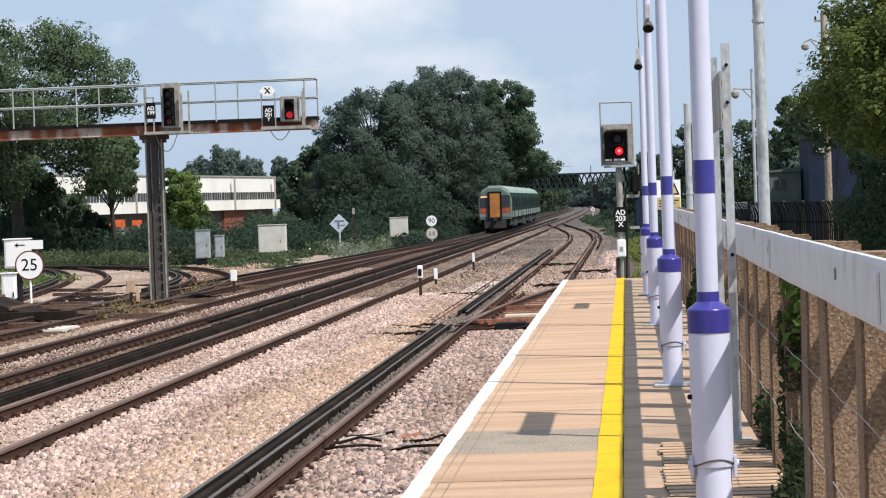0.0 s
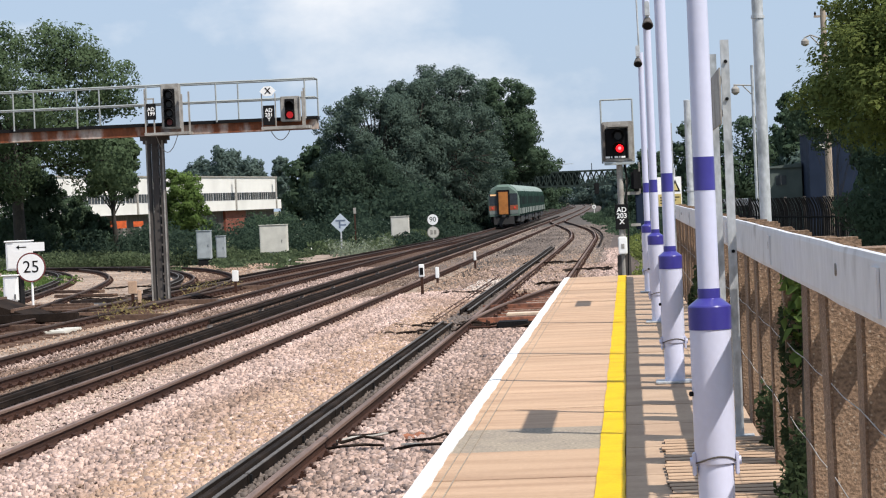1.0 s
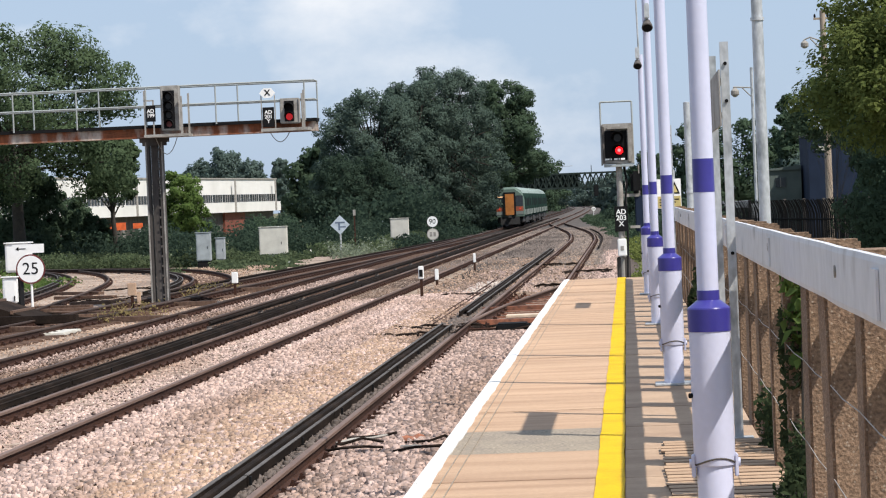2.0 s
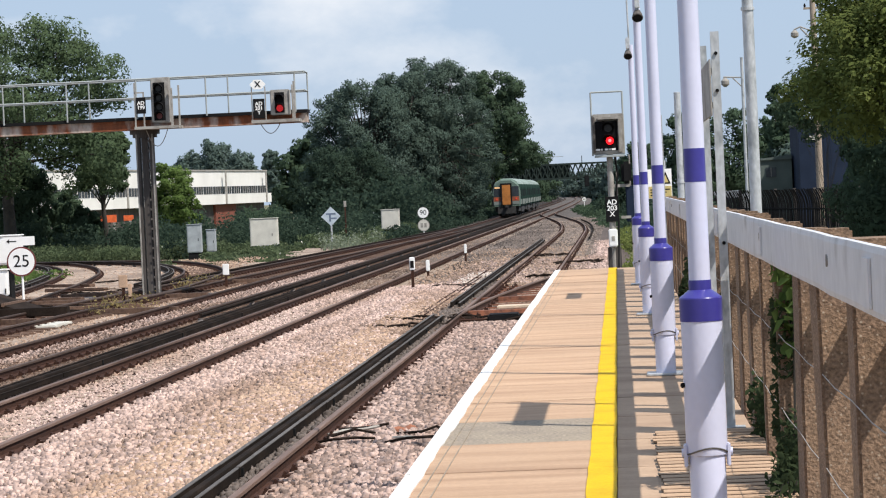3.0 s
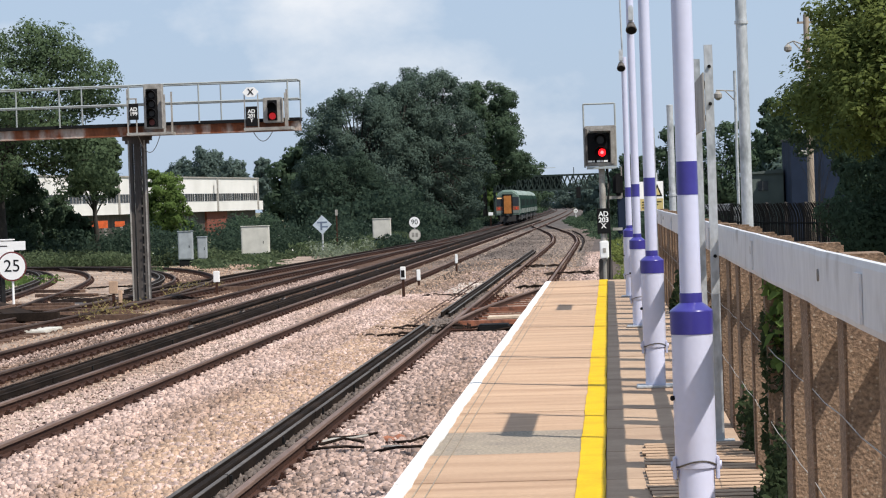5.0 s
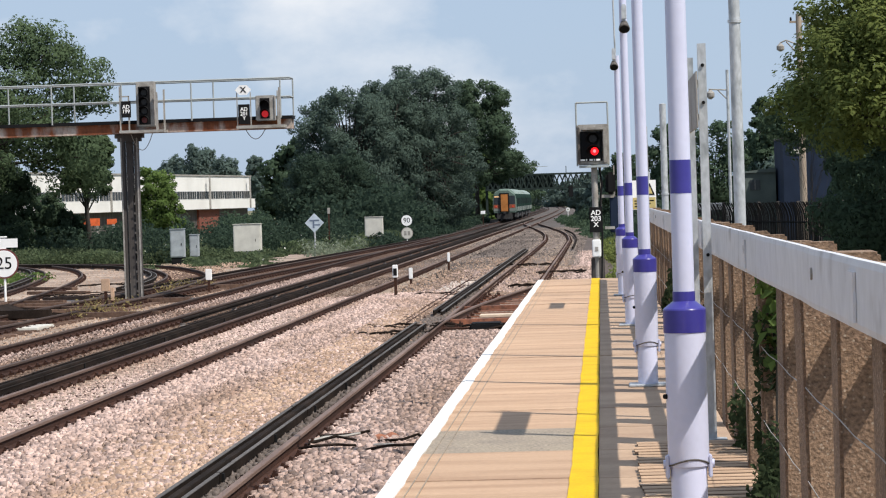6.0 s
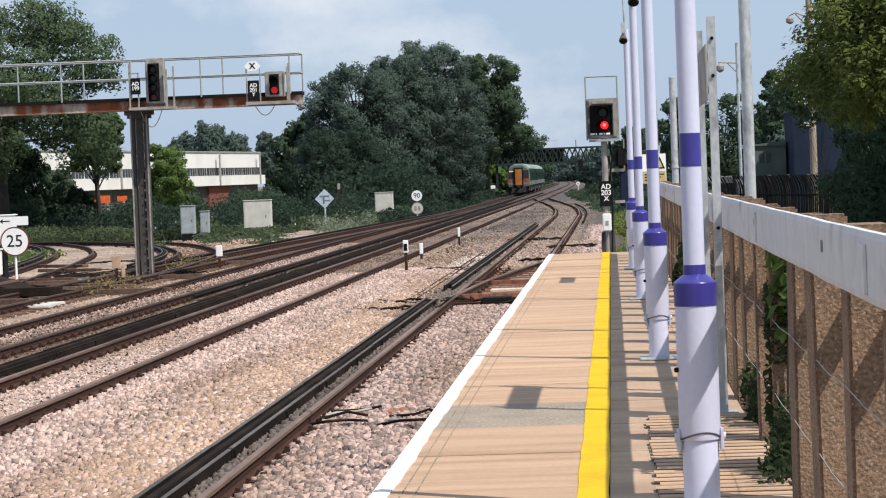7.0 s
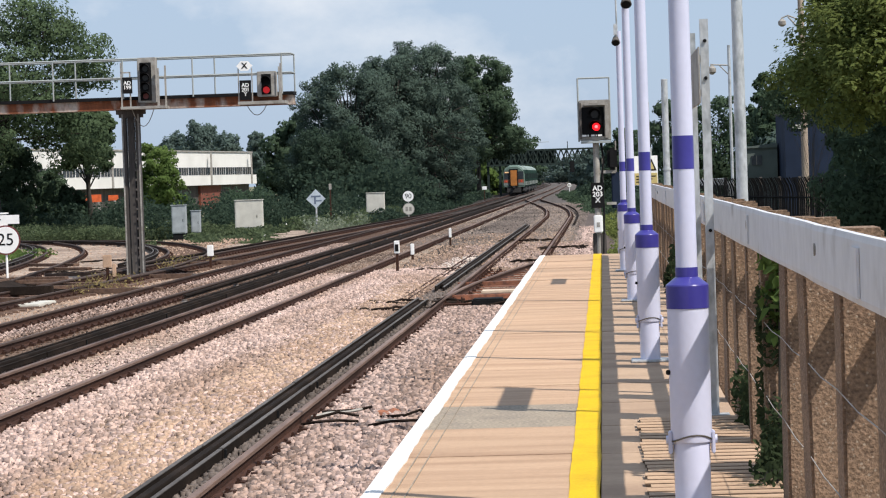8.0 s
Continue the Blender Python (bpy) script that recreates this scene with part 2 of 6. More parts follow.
# Distance haze is put into this leaf colour as a pale blue cast.
LEAF_HAZE = leafy("haze-tinted leaves", (0.140, 0.190, 0.165), (0.095, 0.135, 0.122))
POLEWOOD = mat("bleached pole timber", (0.34, 0.28, 0.22), 0.85, var=0.25, scale=3, fine=20, other=(0.25, 0.19, 0.15), stretch=(3, 3, 0.3))
BARK = mat("bark", (0.038, 0.032, 0.026), 0.9, var=0.4, scale=4, fine=20)
# Grey-green of the willows, with some blue haze mixed into the colour.
LEAF_MID = leafy("hazy grey-green leaves", (0.117, 0.160, 0.130), (0.068, 0.102, 0.085))
LEAF_DEEP = leafy("deep green leaves", (0.062, 0.092, 0.064), (0.036, 0.058, 0.044))
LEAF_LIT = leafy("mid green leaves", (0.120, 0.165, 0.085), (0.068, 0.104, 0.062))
LEAF_PALE = leafy("pale flowering weeds", (0.27, 0.31, 0.23), (0.15, 0.19, 0.13))
LEAF_DARK = leafy("dark green leaves", (0.098, 0.140, 0.086), (0.056, 0.090, 0.060))
LEAF_BRIGHT = leafy("fresh green leaves", (0.155, 0.22, 0.065), (0.09, 0.15, 0.05))
LEAF_OLIVE = leafy("yellow-green leaves", (0.25, 0.285, 0.088), (0.10, 0.132, 0.046))
LEAF_WEED = leafy("weed leaves", (0.098, 0.138, 0.066), (0.115, 0.138, 0.085))
STRAW = leafy("dry straw-coloured weeds", (0.34, 0.27, 0.13), (0.24, 0.20, 0.09))
FLOWER = mat("white blossom", (0.65, 0.66, 0.60), 0.8, bump=0)
IVY = leafy("ivy leaves", (0.062, 0.086, 0.044), (0.034, 0.048, 0.024))
T_GREEN = mat("dark green train paint", (0.024, 0.046, 0.039), 0.8, spec=0.0, var=0.06, scale=0.5, bump=0.02, other=(0.020, 0.036, 0.031))
T_LIGHT = mat("pale green train paint", (0.12, 0.17, 0.145), 0.7, spec=0.1, var=0.06, scale=0.5, bump=0.02)
T_WHITE = mat("off-white train paint", (0.21, 0.235, 0.22), 0.8, spec=0.0, var=0.06, scale=0.5, bump=0.02)
T_GLASS = mat("dusty dark train window", (0.022, 0.030, 0.030), 0.8, var=0.1, bump=0, spec=0.0)
T_ORANGE = mat("amber gangway door", (0.44, 0.165, 0.035), 0.5, var=0.06, bump=0.02)
T_ROOF = mat("grey-green train roof", (0.24, 0.30, 0.27), 0.6, var=0.15, scale=1)
T_UNDER = mat("dirty underframe", (0.028, 0.027, 0.027), 0.8, var=0.3, scale=2)
T_TAIL = mat("lit tail lamp", (0.5, 0.02, 0.02), 0.4, bump=0, emit=(1.0, 0.10, 0.04, 0.2))
T_MAROON = mat("dull red cab corner", (0.30, 0.085, 0.04), 0.5, var=0.1, bump=0.02)
T_DISPLAY = mat("lit destination blind", (0.5, 0.3, 0.1), 0.4, bump=0, emit=(1.0, 0.6, 0.35, 0.45))


# ---- mesh tools ----
class Shape:
    """Gathers solids; each solid keeps the slot it was given."""

    def __init__(self):
        self.v, self.f, self.s = [], [], []

    def add(self, v, f, slot=0):
        o = len(self.v)
        self.v += [tuple(p) for p in v]
        self.f += [tuple(i + o for i in q) for q in f]
        self.s += [slot] * len(f)
        return self

    def box(self, x0, x1, y0, y1, z0, z1, slot=0, bev=0.0):
        if bev <= 0:
            v = [(x, y, z) for z in (z0, z1) for y in (y0, y1) for x in (x0, x1)]
            return self.add(v, [(0, 2, 3, 1), (4, 5, 7, 6), (0, 1, 5, 4), (2, 6, 7, 3), (0, 4, 6, 2), (1, 3, 7, 5)], slot)
        bm = bmesh.new()
        bmesh.ops.create_cube(bm, size=1.0)
        for p in bm.verts:
            p.co = ((x0 + x1) / 2 + p.co.x * (x1 - x0), (y0 + y1) / 2 + p.co.y * (y1 - y0), (z0 + z1) / 2 + p.co.z * (z1 - z0))
        bmesh.ops.bevel(bm, geom=bm.edges[:], offset=bev, segments=2, affect="EDGES")
        bm.verts.index_update()
        self.add([p.co for p in bm.verts], [[p.index for p in q.verts] for q in bm.faces], slot)
        bm.free()
        return self

    def tube(self, a, b, r0, r1=None, n=12, slot=0):
        a, b = Vector(a), Vector(b)
        r1 = r0 if r1 is None else r1
        q = (b - a).to_track_quat("Z", "Y")
        v = [c + q @ Vector((r * math.cos(2 * math.pi * i / n), r * math.sin(2 * math.pi * i / n), 0)) for c, r in ((a, r0), (b, r1)) for i in range(n)]
        f = [(i, (i + 1) % n, n + (i + 1) % n, n + i) for i in range(n)]
        return self.add(v, f + [tuple(range(n))[::-1], tuple(range(n, 2 * n))], slot)

    def turned(self, cx, cy, prof, n=24, slot=0):
        """A solid of revolution from (radius, z) pairs, bottom to top."""
        v = [(cx + r * math.cos(2 * math.pi * i / n), cy + r * math.sin(2 * math.pi * i / n), z) for r, z in prof for i in range(n)]
        f = [(k * n + i, k * n + (i + 1) % n, (k + 1) * n + (i + 1) % n, (k + 1) * n + i) for k in range(len(prof) - 1) for i in range(n)]
        return self.add(v, f + [tuple(range(n))[::-1], tuple(range((len(prof) - 1) * n, len(prof) * n))], slot)

    def sweep(self, prof, line, slot=0, close=True):
        """A profile of (offset to the right, height) along a line of (x, y, z)."""
        n, v, f = len(prof), [], []
        for i, p in enumerate(line):
            a, b = Vector(line[max(0, i - 1)]), Vector(line[min(len(line) - 1, i + 1)])
            d = (b - a).normalized()
            r = Vector((d.y, -d.x, 0)).normalized()
            v += [(p[0] + r.x * o, p[1] + r.y * o, p[2] + h) for o, h in prof]
        for i in range(len(line) - 1):
            for k in range(n if close else n - 1):
                f.append((i * n + k, i * n + (k + 1) % n, (i + 1) * n + (k + 1) % n, (i + 1) * n + k))
        if close:
            f += [tuple(range(n))[::-1], tuple(range((len(line) - 1) * n, len(line) * n))]
        return self.add(v, f, slot)

    def hose(self, points, r, n=6, slot=0):
        """A round line through the points, in one piece."""
        v, m = [], len(points)
        for i, p in enumerate(points):
            d = (Vector(points[min(m - 1, i + 1)]) - Vector(points[max(0, i - 1)])).normalized()
            q = d.to_track_quat("Y", "Z")
            v += [Vector(p) + q @ Vector((r * math.cos(2 * math.pi * k / n), 0, r * math.sin(2 * math.pi * k / n))) for k in range(n)]
        f = [(i * n + k, i * n + (k + 1) % n, (i + 1) * n + (k + 1) % n, (i + 1) * n + k) for i in range(m - 1) for k in range(n)]
        return self.add(v, f + [tuple(range(n))[::-1], tuple(range((m - 1) * n, m * n))], slot)

    def upright(self, outline, z0, z1, slot=0):
        """An outline of (x, y) raised from z0 to z1."""
        n = len(outline)
        v = [(x, y, z) for z in (z0, z1) for x, y in outline]
        return self.add(v, [(i, (i + 1) % n, n + (i + 1) % n, n + i) for i in range(n)] + [tuple(range(n))[::-1], tuple(range(n, 2 * n))], slot)

    def mesh(self, name, mats, smooth=0):
        me = bpy.data.meshes.new(name)
        me.from_pydata(self.v, [], self.f)
        for m in mats if isinstance(mats, (list, tuple)) else [mats]:
            me.materials.append(m)
        me.polygons.foreach_set("material_index", self.s)
        bm = bmesh.new()
        bm.from_mesh(me)
        bmesh.ops.recalc_face_normals(bm, faces=bm.faces)
        bm.to_mesh(me)
        bm.free()
        if smooth:
            me.shade_smooth()
            me.set_sharp_from_angle(angle=radians(smooth))
        return me


def part(name, shape, mats, parent=None, label="", smooth=0, at=None):
    me = shape if isinstance(shape, bpy.types.Mesh) else shape.mesh(name, mats, smooth)
    ob = new(name, me)
    ob.parent = parent
    if at:
        ob.matrix_basis = at
    return tagged(ob, label)


def thing(name, at, label, category, group="", kind=""):
    ob = new(name)
    ob.empty_display_size = 0.2
    ob.matrix_basis = at if isinstance(at, Matrix) else Matrix.Translation(at)
    return tagged(ob, label, category, group, kind)


def lettering(text, size, parent, material, at, name="lettering", bold=0.022):
    cu = bpy.data.curves.new(name, "FONT")
    cu.body, cu.size, cu.align_x, cu.align_y, cu.extrude = text, size, "CENTER", "CENTER", 0.002
    cu.space_line = 0.85
    cu.offset = size * bold
    cu.materials.append(material)
    ob = new(name, cu)
    ob.parent, ob.matrix_basis = parent, at
    return ob


def bulk_mesh(name, v, f, material):
    """A mesh from numpy arrays; all faces have the same number of corners."""
    me = bpy.data.meshes.new(name)
    k = f.shape[1]
    me.vertices.add(len(v))
    me.vertices.foreach_set("co", np.ascontiguousarray(v, np.float32).ravel())
    me.loops.add(f.size)
    me.loops.foreach_set("vertex_index", np.ascontiguousarray(f, np.int32).ravel())
    me.polygons.add(len(f))
    me.polygons.foreach_set("loop_start", np.arange(0, f.size, k, dtype=np.int32))
    me.materials.append(material)
    me.update(calc_edges=True)
    me.validate()
    return me


RNG = np.random.default_rng(7)


def leaves(centres, size, jitter=0.4, out=None, bias=0.0, droop=0.0):
    """Bent leaf pieces, each of two faces, round the given centres; bias turns them to face outwards, droop hangs them."""
    n = len(centres)
    c = RNG.normal(size=(n, 3))
    c /= np.linalg.norm(c, axis=1, keepdims=True)
    if bias:
        c += bias * out
        c /= np.linalg.norm(c, axis=1, keepdims=True)
    a = np.cross(c, RNG.normal(size=(n, 3)))
    a /= np.linalg.norm(a, axis=1, keepdims=True)
    if droop:
        a[:, 2] -= droop
        a -= c * np.sum(a * c, axis=1, keepdims=True)
        a /= np.linalg.norm(a, axis=1, keepdims=True) + 1e-6
    b = np.cross(c, a)
    if out is not None:
        b *= np.sign(np.sum(np.cross(-a, b) * out, axis=1, keepdims=True) + 1e-9)
    s = (size * (1 + jitter * RNG.uniform(-1, 1, n)))[:, None]
    p = centres
    v = np.stack([p - a * s, p - a * s * 0.2 + b * s * 0.55 + c * s * 0.2, p + a * s, p - a * s * 0.2 - b * s * 0.55 + c * s * 0.2], 1).reshape(-1, 3)
    i = np.arange(n)[:, None] * 4
    f = np.concatenate([i + [0, 1, 2], i + [0, 2, 3]], 1).reshape(-1, 3)
    return v, f


def lobes_points(lobes, n):
    """Points in the outer shells of uneven lobes (x, y, z, rx, ry, rz), and their ways outwards."""
    lobes = np.array(lobes, float)
    w = (lobes[:, 3] * lobes[:, 5]) ** 1.0
    k = RNG.choice(len(lobes), n, p=w / w.sum())
    d = RNG.normal(size=(n, 3))
    d /= np.linalg.norm(d, axis=1, keepdims=True)
    wob = 1 + 0.16 * np.sin(d[:, 0] * 7 + k) * np.cos(d[:, 1] * 6 + 2 * k) + 0.12 * np.sin(d[:, 2] * 11 + k * 3)
    r = (1 - 0.55 * RNG.uniform(0, 1, n) ** 2.2) * wob
    return lobes[k, :3] + d * lobes[k, 3:] * r[:, None], d


def tree(name, x, y, z, height, radius, material, label, n=9000, size=0.35, trunk=0.3, low=0.25, seed=0, group="", nlobes=16, squash=1.0, lobe=(0.22, 0.36), droop=0.0, flat=0.0):
    """A tapered trunk with limbs and a crown of many leaf pieces on uneven lobes."""
    r = random.Random(seed)
    ob = thing(name, (x, y, z), label, "tree", group)
    wood = Shape()
    top = Vector((r.uniform(-0.5, 0.5), r.uniform(-0.5, 0.5), height * 0.6))
    wood.tube((0, 0, -0.2), top * 0.5, trunk, trunk * 0.75, 10).tube(top * 0.5, top, trunk * 0.75, trunk * 0.4, 10)
    lobes = []
    for i in range(nlobes):
        a = 2 * math.pi * (i + r.uniform(-0.3, 0.3)) * 0.382
        h = low + (1 - low) * (i + 0.5) / nlobes
        reach = radius * math.sqrt(max(0.06, 1 - ((h - low - 0.38 * (1 - low)) / (0.66 * (1 - low))) ** 2)) * r.uniform(0.5, 0.8)
        lr = radius * r.uniform(*lobe)
        c = Vector((reach * math.cos(a), reach * math.sin(a) * squash, height * h - lr * 0.6))
        lobes.append((*c, lr, lr, lr * r.uniform(0.7, 0.95)))
        for _ in range(3):
            d = Vector((r.gauss(0, 1), r.gauss(0, 1), r.gauss(0, 0.8))).normalized() * lr * r.uniform(0.8, 1.15)
            sr = lr * r.uniform(0.35, 0.55)
            lobes.append((*(c + d), sr, sr, sr * 0.85))
        wood.tube(top * r.uniform(0.45, 0.95), c, trunk * 0.28, trunk * 0.08, 6)
    lobes.append((0, 0, height * (low + 0.4 * (1 - low)), radius * 0.6, radius * 0.6, height * (1 - low) * 0.38))
    part("trunk", wood, BARK, ob, smooth=40)
    p, d = lobes_points(lobes, n)
    if flat:
        d[:, 2] += flat
    v, f = leaves(p, size, 0.4, d, 1.7, droop)
    big = p - np.array([0, 0, height * (low + 0.3 * (1 - low))])
    big /= np.linalg.norm(big, axis=1, keepdims=True)
    me = bulk_mesh("crown", v, f, material)
    face = np.cross(v[1::4] - v[0::4], v[2::4] - v[0::4])
    face /= np.linalg.norm(face, axis=1, keepdims=True) + 1e-9
    soft = d / (np.linalg.norm(d, axis=1, keepdims=True) + 1e-9) + 0.6 * big + 0.35 * face * np.sign(np.sum(face * d, axis=1, keepdims=True))
    soft /= np.linalg.norm(soft, axis=1, keepdims=True) + 1e-9
    me.shade_smooth()
    me.normals_split_custom_set_from_vertices(np.repeat(soft, 4, axis=0).tolist())
    part("crown", me, None, ob)
    return ob


# ---- ground, ballast, platform ----
def quadsheet(name, x0, x1, y0, y1, z, material, label, category, nx=1, ny=1, thick=0.0):
    s = Shape()
    s.box(x0, x1, y0, y1, z - max(thick, 0.05), z)
    ob = part(name, s, material)
    return tagged(ob, label, category, kind="structure")


quadsheet("ground", -900, 900, -400, 2500, -0.62, GROUND, "rough grassy earth beside the railway", "ground")


def bed(name, line, half, z, material, label):
    s = Shape()
    s.sweep([(-half - 0.7, -0.62), (-half, z), (half, z), (half + 0.7, -0.62)], [(x, y, 0) for x, y in line], close=True)
    return tagged(part(name, s, material), label, "ballast", kind="structure")


def smooth_line(points, step=2.0):
    """A gentle line of (x, y) through the given points."""
    pts = [Vector((*p, 0)) for p in points]
    pts = [2 * pts[0] - pts[1]] + pts + [2 * pts[-1] - pts[-2]]
    out = []
    for i in range(1, len(pts) - 2):
        a, b, c, d = pts[i - 1:i + 3]
        n = max(1, round((c - b).length / step))
        for k in range(n):
            t = k / n
            q = 0.5 * (2 * b + (c - a) * t + (2 * a - 5 * b + 4 * c - d) * t * t + (3 * b - a - 3 * c + d) * t ** 3)
            out.append((q.x, q.y))
    return out + [points[-1]]


LINE1 = smooth_line([(-2.66, -20), (-2.66, 60), (-2.68, 140), (-2.85, 165), (-3.6, 193), (-5.4, 230), (-7.0, 262), (-7.42, 285)])
LINE2 = smooth_line([(-7.62, -20), (-7.60, 80), (-7.50, 200), (-7.45, 330), (-7.9, 480), (-9.5, 640), (-14, 800)], 4)
LINE3 = smooth_line([(-10.80, -20), (-10.80, 80), (-10.85, 200), (-11.25, 330), (-11.9, 480), (-13.5, 640), (-18, 800)], 4)
LINE4 = smooth_line([(-15.0, 20), (-14.5, 55), (-14.1, 76), (-13.6, 96), (-12.9, 120), (-12.2, 143), (-11.2, 176), (-10.75, 205)])
LINE5 = smooth_line([(-14.3, 66), (-14.35, 80), (-15.4, 95), (-17.6, 107), (-21.0, 118), (-26, 126), (-34, 132)], 1.0)
LINE6 = smooth_line([(-16.0, 50), (-17.0, 66), (-18.2, 78), (-19.9, 92), (-22.2, 106), (-25.5, 119), (-30, 130), (-38, 140)], 1.0)

bed("ballast_bed", [(-4.9, -20), (-4.9, 190), (-5.0, 236)], 4.6, -0.19, BALLAST, "granite ballast bed, coloured dark for shade between stones")
bed("cess", [(-13.4, -20), (-13.4, 150), (-13.1, 163)], 4.25, -0.22, DIRT, "brown ballast and dirt between the sidings")
bed("far_cess", [(-13.1, 163), (-12.2, 200), (-12.2, 340), (-13, 480), (-15, 640), (-20, 800)], 4.25, -0.22, OILBED, "oil-darkened ballast along the far main line")
bed("far_bed", [(-6.6, 237), (-7.6, 320), (-8.0, 480), (-10, 640), (-15, 800)], 3.1, -0.2, FARBED, "grimy ballast under the tracks past the junction")
bed("oily_bed", [(-9.1, 92), (-9.1, 200), (-9.2, 236)], 3.4, -0.18, OILBED, "oil-darkened ballast under the main lines")
bed("siding_bed", [(-19.5, 20), (-21.5, 90), (-25.5, 122), (-34, 134)], 5.0, -0.157, DIRT, "dirty ballast under the curving sidings")

# the platform: a core, a brick face, and paving pieces laid on it
PLAT_END = 51.0
core = tagged(part("platform", Shape().box(-1.20, 1.9, -12, PLAT_END, -0.62, 0.83), BRICKWALL), "concrete station platform with painted edge lines", "platform", kind="structure")


# ---- tracks ----
HEAD = [(-0.035, -0.04), (-0.035, -0.008), (-0.028, 0.0), (0.028, 0.0), (0.035, -0.008), (0.035, -0.04)]
WEB = [(-0.07, -0.16), (-0.07, -0.148), (-0.012, -0.125), (-0.012, -0.042), (0.012, -0.042), (0.012, -0.125), (0.07, -0.148), (0.07, -0.16)]


def offset_line(line, d, y0=-1e9, y1=1e9, z=0.0):
    out = []
    for i, p in enumerate(line):
        a, b = Vector(line[max(0, i - 1)]), Vector(line[min(len(line) - 1, i + 1)])
        t = (b - a).normalized()
        q = (p[0] + t.y * d, p[1] - t.x * d, z)
        if y0 <= q[1] <= y1:
            out.append(q)
    return out


def stretch_of(line, d, y0, y1, z=0.0):
    """The offset line from y0 to y1, with ends of its own there."""
    full = np.array(offset_line(line, d))
    inner = [(x, y, z) for x, y, _ in full if y0 + 0.05 < y < y1 - 0.05]
    return [(np.interp(y0, full[:, 1], full[:, 0]), y0, z)] + inner + [(np.interp(y1, full[:, 1], full[:, 0]), y1, z)]


def rail(parent, line, d, y0=-1e9, y1=1e9, label="", head=None):
    pts = offset_line(line, d, y0, y1)
    s = Shape().sweep(WEB, pts, 0)
    s.sweep(HEAD, pts, 1)
    return part("rail", s, [RUST, head or RAILTOP], parent, label, smooth=40)


def conductor(parent, line, d, y0, y1, guard=True, length=7.4, board=None):
    """The dark third rail on its insulators, between two guard boards laid in lengths."""
    pts = offset_line(line, d, y0, y1, 0.035)
    s = Shape().sweep([(-0.036, -0.045), (-0.036, -0.008), (-0.03, 0.0), (0.03, 0.0), (0.036, -0.008), (0.036, -0.045)], pts)
    s.sweep([(-0.045, -0.10), (-0.012, -0.088), (-0.012, -0.047), (0.012, -0.047), (0.012, -0.088), (0.045, -0.10)], pts)
    c = part("third_rail", s, BLACKRAIL, parent, "black conductor rail", smooth=40)
    if guard:
        y = y0
        while y < y1:
            e = min(y + length, y1)
            for side, top in ((-0.095, 0.052), (0.088, 0.018)) if not board else ((-0.09, 0.045), (0.09, 0.0)):
                run = stretch_of(line, d + side, y, max(y + 0.2, e - 0.07), random.uniform(-0.004, 0.004))
                wood = Shape().sweep([(-0.017, -0.08), (-0.017, top - 0.012), (0.017, top - 0.012), (0.017, -0.08)], run, 0)
                # Sun on the board tops is coloured in: grey cap over black sides.
                wood.sweep([(-0.022, top - 0.012), (-0.022, top - 0.004), (-0.016, top), (0.016, top), (0.022, top - 0.004), (0.022, top - 0.012)], run, 1)
                part("guard_board", wood, [BLACKRAIL, board or GUARD_TOP], c, "timber guard board, grey top coloured as sunlit")
            y = e
    foot = Shape().turned(0, 0, [(0.085, -0.2), (0.085, -0.13), (0.06, -0.11), (0.06, -0.07)], 10).mesh("insulator", INSUL)
    clip = Shape().box(-0.13, 0.13, -0.025, 0.025, -0.09, -0.005).mesh("guard_clip", BLACK)
    for i, p in enumerate(pts):
        if i % 2 == 0 and p[1] < 160:
            part("insulator", foot, None, c, at=Matrix.Translation((p[0], p[1], 0)))
            if guard and p[1] < 90:
                part("guard_clip", clip, None, c, at=Matrix.Translation((p[0], p[1] + 0.5, 0)))
    return c


def sleeper_mesh(material, name, clips=True, half=1.27):
    s = Shape().box(-half, half, -0.125, 0.125, -0.33, -0.165, 0)
    if clips:
        for r in (-0.752, 0.752):
            for e in (-0.125, 0.125):
                s.box(r + e - 0.045, r + e + 0.045, -0.07, 0.07, -0.165, -0.115, 1)
                s.tube((r + e - 0.02, -0.06, -0.10), (r + e - 0.02, 0.06, -0.10), 0.018, n=6, slot=1)
    return s.mesh(name, [material, RUST])


SLEEPER_MESH = sleeper_mesh(SLEEPER, "sleeper")
TIMBER_MESH = sleeper_mesh(TIMBER, "timber_sleeper")
RED_MESH = sleeper_mesh(REDWOOD, "timber_sleeper")


def sleepers(parent, line, y0, y1, mesh, step=0.68, limit=300):
    n, y = 0, y0
    while y < y1 and n < limit:
        for i in range(len(line) - 1):
            if line[i][1] <= y < line[i + 1][1]:
                t = (y - line[i][1]) / (line[i + 1][1] - line[i][1])
                x = line[i][0] + t * (line[i + 1][0] - line[i][0])
                turn = -math.degrees(math.atan2(line[i + 1][0] - line[i][0], line[i + 1][1] - line[i][1]))
                part("sleeper", mesh, None, parent, at=pose(x, y, random.uniform(-0.006, 0.006), 0, 0, turn + random.uniform(-0.4, 0.4)))
                break
        y += step
        n += 1


def track(name, label, line, y0, y1, head=None):
    ob = thing(name, (0, 0, 0), label, "railway track", kind="structure")
    rail(ob, line, -0.752, y0, y1, "", head)
    rail(ob, line, 0.752, y0, y1, "", head)
    return ob


